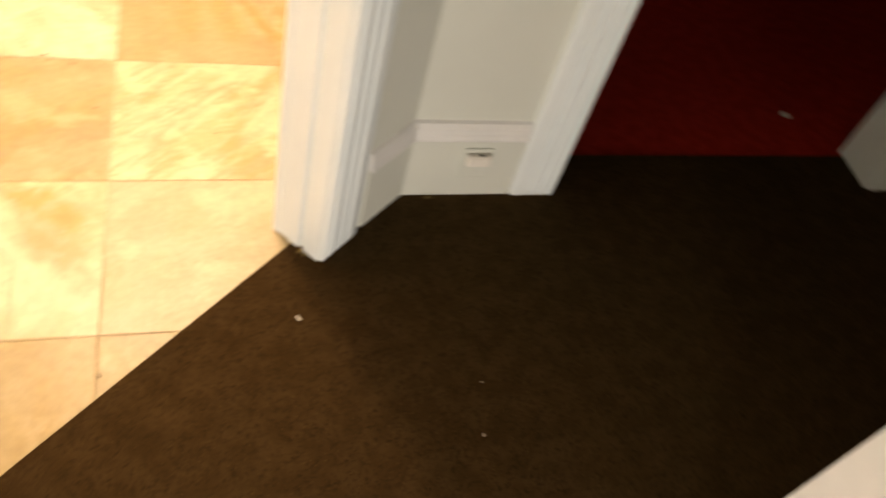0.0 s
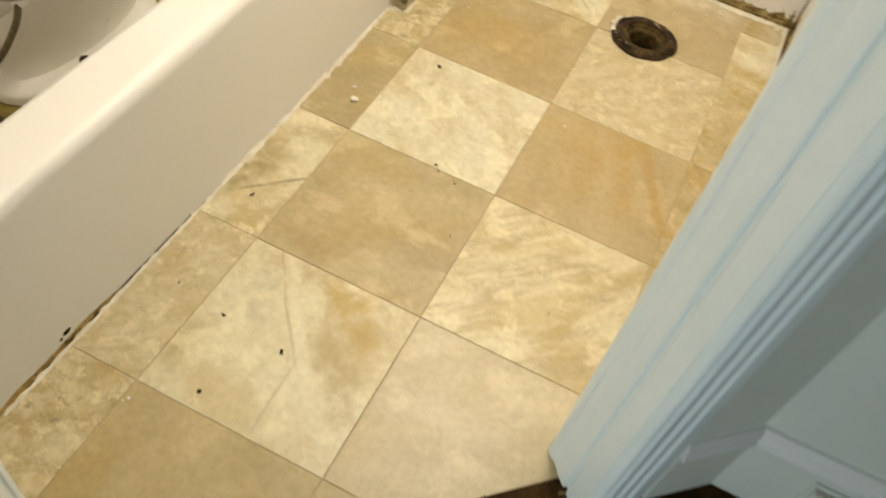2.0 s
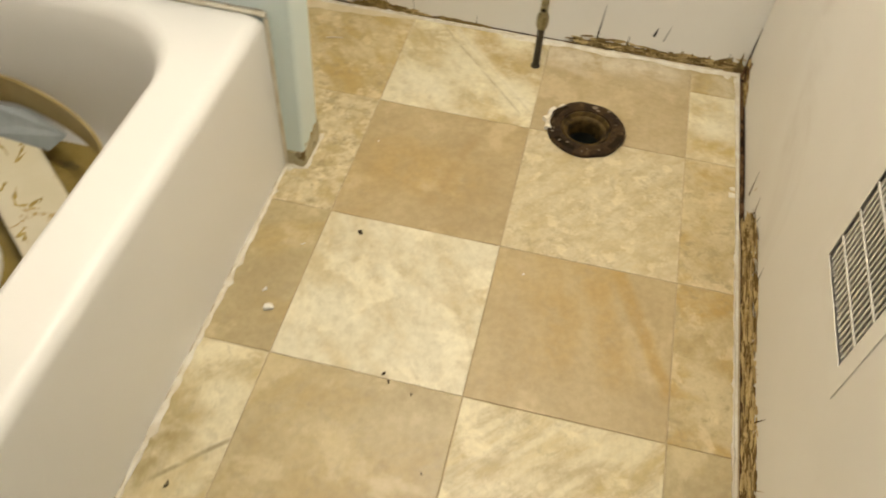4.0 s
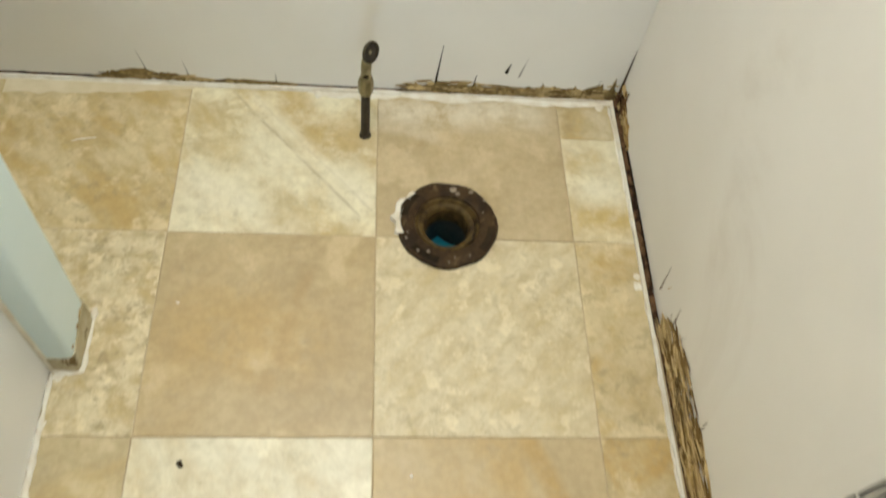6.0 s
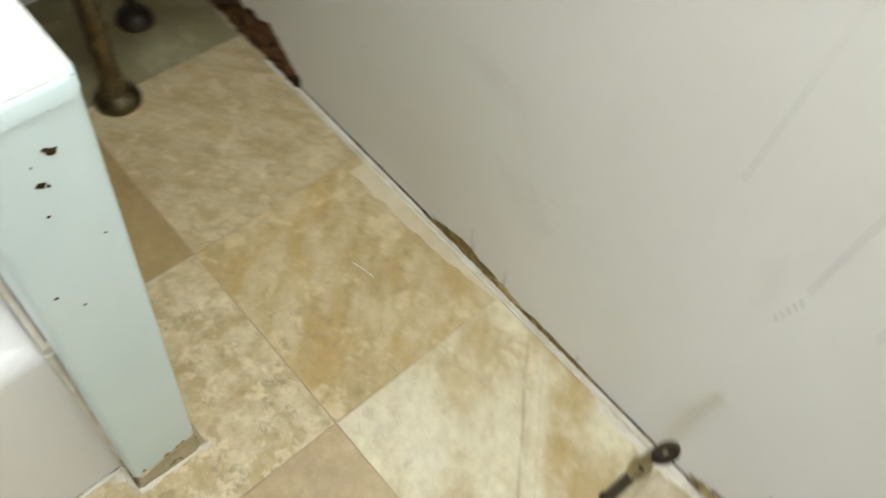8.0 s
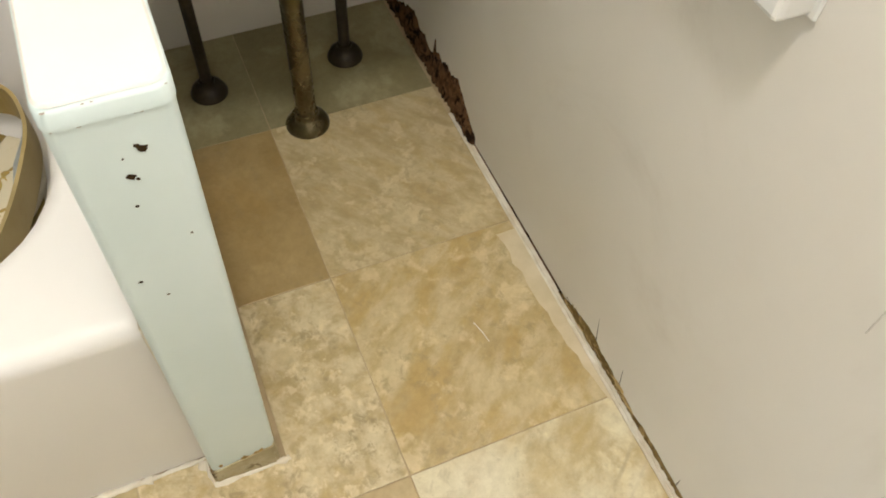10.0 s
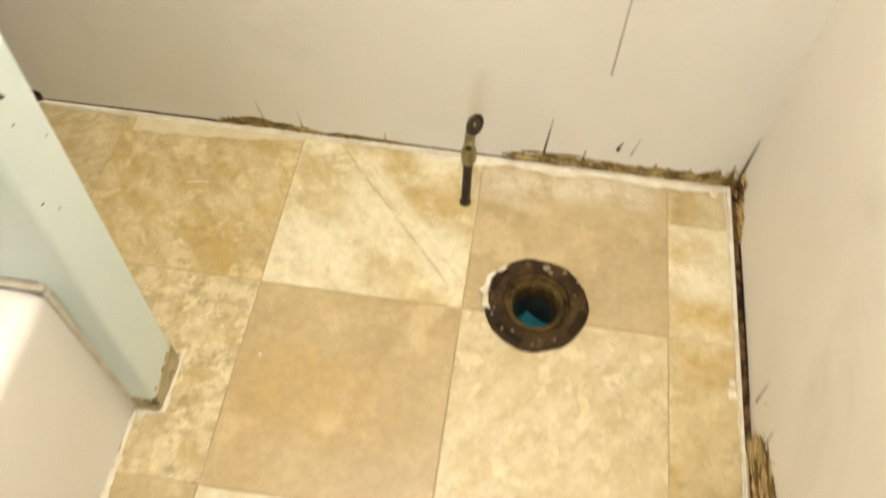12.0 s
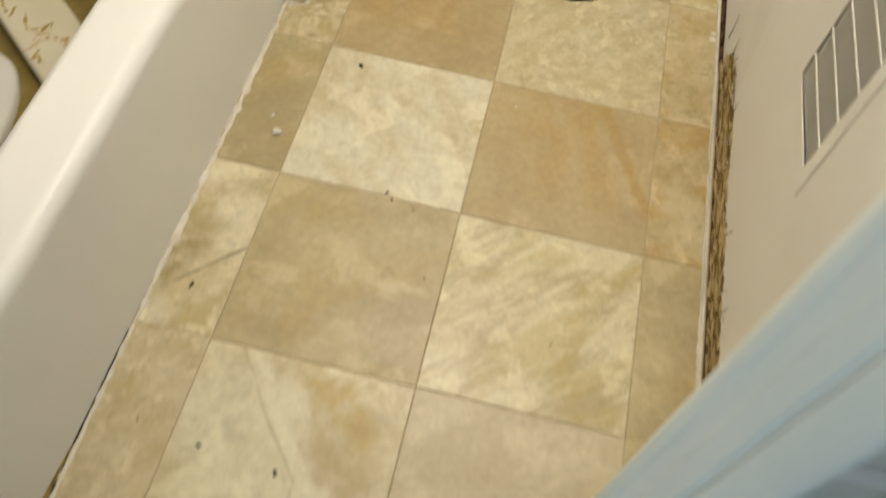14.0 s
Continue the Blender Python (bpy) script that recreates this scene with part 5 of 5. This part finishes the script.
for x0, x1, deep, seed in ((0.22, 0.40, 0.016, 3), (0.40, 0.58, 0.012, 4), (0.60, 0.80, 0.010, 5)):
    rnd = random.Random(seed)
    edge = [(x0 + (x1 - x0) * k / 12, YF - 0.003 - deep * math.sin(math.pi * k / 12) * rnd.uniform(0.5, 1.1)) for k in range(13)]
    part("smear", prism(bmesh.new(), edge + [(x1, YF), (x0, YF)], 0.0002, 0.0009), M_CAULK, caulk)


# ---- crumbs and flecks ----
def crumb(name, place, s, material, label, seed):
    rnd = random.Random(seed)
    bm = bmesh.new()
    for _ in range(3):
        bmesh.ops.create_icosphere(bm, subdivisions=1, radius=s * rnd.uniform(0.4, 0.8), matrix=Matrix.Translation((rnd.uniform(-s, s) * 0.8, rnd.uniform(-s, s) * 0.8, s * 0.2)) @ Matrix.Diagonal((1, rnd.uniform(0.6, 1.2), 0.5, 1)))
    ob = part(name, bm, material, smooth=60)
    ob.location = (place[0], place[1], place[2] if len(place) > 2 else 0.001)
    tagged(ob, label, "debris", "debris on the floor")


for i, (x, y, s) in enumerate(((0.077, -0.044, 0.0065), (0.052, -0.880, 0.005), (0.175, -0.890, 0.005), (-0.061, -0.615, 0.0045), (0.213, -0.340, 0.005), (0.222, -0.352, 0.003), (0.10, -1.02, 0.006), (0.36, -1.13, 0.004), (0.32, -0.50, 0.0025), (0.268, -0.365, 0.003), (0.56, -0.57, 0.002), (-0.055, -0.86, 0.003))):
    crumb("crumb", (x, y), s, M_CRUMB, "small dark crumb lying on the vinyl tiles", i)
for i, (x, y, s) in enumerate(((-0.033, -0.251, 0.011), (-0.052, -0.222, 0.005), (-0.02, -0.10, 0.003), (0.41, -0.06, 0.0035), (0.015, -1.09, 0.006), (0.04, 0.22, 0.003))):
    crumb("paint_fleck", (x, y), s, M_FLECK, "small white paint fleck on the vinyl tiles", 40 + i)
for i, (x, y, s) in enumerate(((0.700, -0.894, 0.006), (0.712, -0.900, 0.005), (0.150, -1.392, 0.007), (0.168, -1.405, 0.005), (0.98, -0.758, 0.005), (0.99, -0.760, 0.003))):
    crumb("lint", (x, y, 0.006), s, M_SCAR, "brown lint and dirt at the foot of the trim", 80 + i)
for i, (x, y, s) in enumerate(((0.687, -1.044, 0.005), (0.98, -1.30, 0.0025), (1.0, -1.20, 0.0015))):
    crumb("paint_fleck", (x, y, 0.008), s, M_FLECK, "small white paint fleck on the dark carpet", 60 + i)
crumb("paint_fleck", (2.02, -0.49, 0.006), 0.014, M_FLECK, "white scrap on the dark red carpet", 70)
ob = part("straw", tube(bmesh.new(), [(-0.186, 0.5355, 0.003), (-0.165, 0.5415, 0.003), (-0.147, 0.5445, 0.0025)], 0.0008, 6), M_FLECK)
tagged(ob, "pale straw fibre lying on the tiles", "debris")

# ---- ceiling lamps ----


def ceiling_lamp(place):
    root = empty("ceiling_lamp", "bare bulb in a white ceiling lampholder", "ceiling lamp", "ceiling lamps", place)
    part("holder", lathe(bmesh.new(), [(0, 0), (0.055, 0), (0.055, -0.012), (0.03, -0.03), (0.022, -0.06), (0, -0.06)], 24), M_SEAT, root, smooth=40)


ceiling_lamp((0.25, 0.22, CEIL))

# ---- floor tiles ----
M_TILE_G = stone_tile("cream vinyl with golden clouds", (0.55, 0.46, 0.27), (0.69, 0.635, 0.46), (0.50, 0.37, 0.13), (0.40, 0.345, 0.21), 0.36, 0.58, speck=0.4, scale=9.0, gold_amt=0.5,
                      marks=[(0.725, 0.405, 0.80, 0.395, 0.04, (0.47, 0.325, 0.09), 0.8, 0.03), (0.72, 0.52, 0.76, 0.535, 0.025, (0.48, 0.35, 0.12), 0.7, 0.02), (0.73, 0.46, 0.80, 0.45, 0.03, PALE, 0.5, 0.03)])
M_TILE_H = stone_tile("tan vinyl offcut with a pale patch", (0.43, 0.335, 0.165), (0.56, 0.475, 0.29), (0.47, 0.33, 0.11), GREY, 0.32, 0.66, speck=0.4, scale=12.0, gold_amt=0.6,
                      marks=[(0.77, 0.665, 0.80, 0.60, 0.035, (0.64, 0.57, 0.40), 0.7, 0.03), (0.715, 0.66, 0.72, 0.60, 0.025, (0.36, 0.26, 0.11), 0.6, 0.02)])
STYLE = {(-1, 1): M_GOLD, (-2, 1): M_GRAIN, (-3, 1): M_SHADED_SLATE, (0, 1): M_TILE_B, (1, 1): M_TILE_F, (2, 1): M_TILE_G,
         (-3, 0): M_SHADED_SLATE, (-2, 0): M_BROWN, (-1, 0): M_MOTTLE, (0, 0): M_TILE_E, (1, 0): M_SOFT, (2, 0): M_PATCH,
         (-1, -1): M_TAN, (0, -1): M_CREAM, (1, -1): M_TILE_A, (2, -1): M_PATCH,
         (-1, -2): M_TILE_D, (0, -2): M_TAN, (1, -2): M_BANDED, (2, -2): M_TAN,
         (-1, -3): M_SOFT, (0, -3): M_TILE_C, (1, -3): M_PALE, (2, -3): M_TAN,
         (-1, -4): M_MOTTLE, (0, -4): M_STREAK, (1, -4): M_TAN}
GAP = 0.0009
XS = {-3: -1.05, -2: -0.70, -1: -0.35, 0: 0.004, 1: 0.354, 2: 0.703, 3: 1.05}
YS = {-4: -1.404, -3: -1.053, -2: -0.702, -1: -0.347, 0: -0.002, 1: 0.353, 2: 0.70}


def tile_mesh(poly, z0=-0.004, z1=0.0):
    """One tile with a worn, slightly sunk rim."""
    bm = bmesh.new()
    cx = sum(p[0] for p in poly) / len(poly)
    cy = sum(p[1] for p in poly) / len(poly)
    inner = []
    n = len(poly)
    for i in range(n):
        a, b, c = Vector(poly[i - 1]), Vector(poly[i]), Vector(poly[(i + 1) % n])
        e1, e2 = (b - a).normalized(), (c - b).normalized()
        n1, n2 = Vector((-e1.y, e1.x)), Vector((-e2.y, e2.x))
        k = n1 + n2
        k = k / max(0.3, k.dot(n1))
        inner.append(b + k * 0.0012)
    r0 = [(x, y, z0) for x, y in poly]
    r1 = [(x, y, z1 - 0.0005) for x, y in poly]
    r2 = [(p.x, p.y, z1) for p in inner]
    loft(bm, [r0, r1, r2])
    return bm


def ccw(poly):
    s = sum(a[0] * b[1] - a[1] * b[0] for a, b in zip(poly, poly[1:] + poly[:1]))
    return poly if s > 0 else poly[::-1]


def notch_circle(poly, edge_y, upper):
    """Cuts the flange's drain hole out of a tile whose edge at edge_y the circle crosses."""
    r = 0.052
    dy = edge_y - FC.y
    half = math.acos(max(-1, min(1, dy / r)))
    arc = []
    n = 14
    a0 = math.asin(dy / r)
    if upper:
        lo, hi = math.pi - a0, a0
        arc = [(FC.x + r * math.cos(lo + (hi - lo) * k / n), FC.y + r * math.sin(lo + (hi - lo) * k / n)) for k in range(n + 1)]
        x0, x1, y0, y1 = poly
        return [(x0, edge_y)] + arc + [(x1, edge_y), (x1, y1), (x0, y1)]
    lo, hi = a0, -math.pi - a0
    arc = [(FC.x + r * math.cos(lo + (hi - lo) * k / n), FC.y + r * math.sin(lo + (hi - lo) * k / n)) for k in range(n + 1)]
    x0, x1, y0, y1 = poly
    return [(x0, y0), (x1, y0), (x1, edge_y)] + arc + [(x0, edge_y)]


def lay(poly, material, name="tile"):
    part(name, tile_mesh(ccw(poly)), material, floor)


for (i, j), material in STYLE.items():
    x0, x1, y0, y1 = XS[i] + GAP, XS[i + 1] - GAP, YS[j] + GAP, YS[j + 1] - GAP
    x1, y1 = min(x1, XF), min(y1, YF)
    if (i, j) == (1, 1):
        lay(notch_circle((x0, x1, y0, y1), y0, True), material)
        continue
    if (i, j) == (1, 0):
        lay(notch_circle((x0, x1, y0, y1), y1, False), material)
        continue
    if (i, j) == (2, 1):
        lay([(x0, y0), (x1, y0), (x1, 0.585), (x0, 0.585)], material)
        lay([(x0, 0.5865), (x1, 0.5865), (x1, y1), (x0, y1)], M_TILE_H)
        continue
    if j < 0 or (i == -1 and j == 0):
        x0 = max(x0, X_TUB + 0.003)
    if (i, j) == (-1, 0):
        lay([(x0, y0), (x1, y0), (x1, y1), (-T + GAP, y1), (-T + GAP, 0.2), (-0.084, 0.2), (-0.084, 0.099), (x0, 0.099)], material)
        continue
    if j == 0 and i < -1:
        y0 = 0.2
    x0 = max(x0, X_L + 0.002)
    poly = [(x0, y0), (x1, y0), (x1, y1), (x0, y1)]
    poly = clip(poly, JL.x - OUT.x * 0.001, JL.y - OUT.y * 0.001, -OUT.x, -OUT.y)
    if len(poly) > 2:
        lay(poly, material)
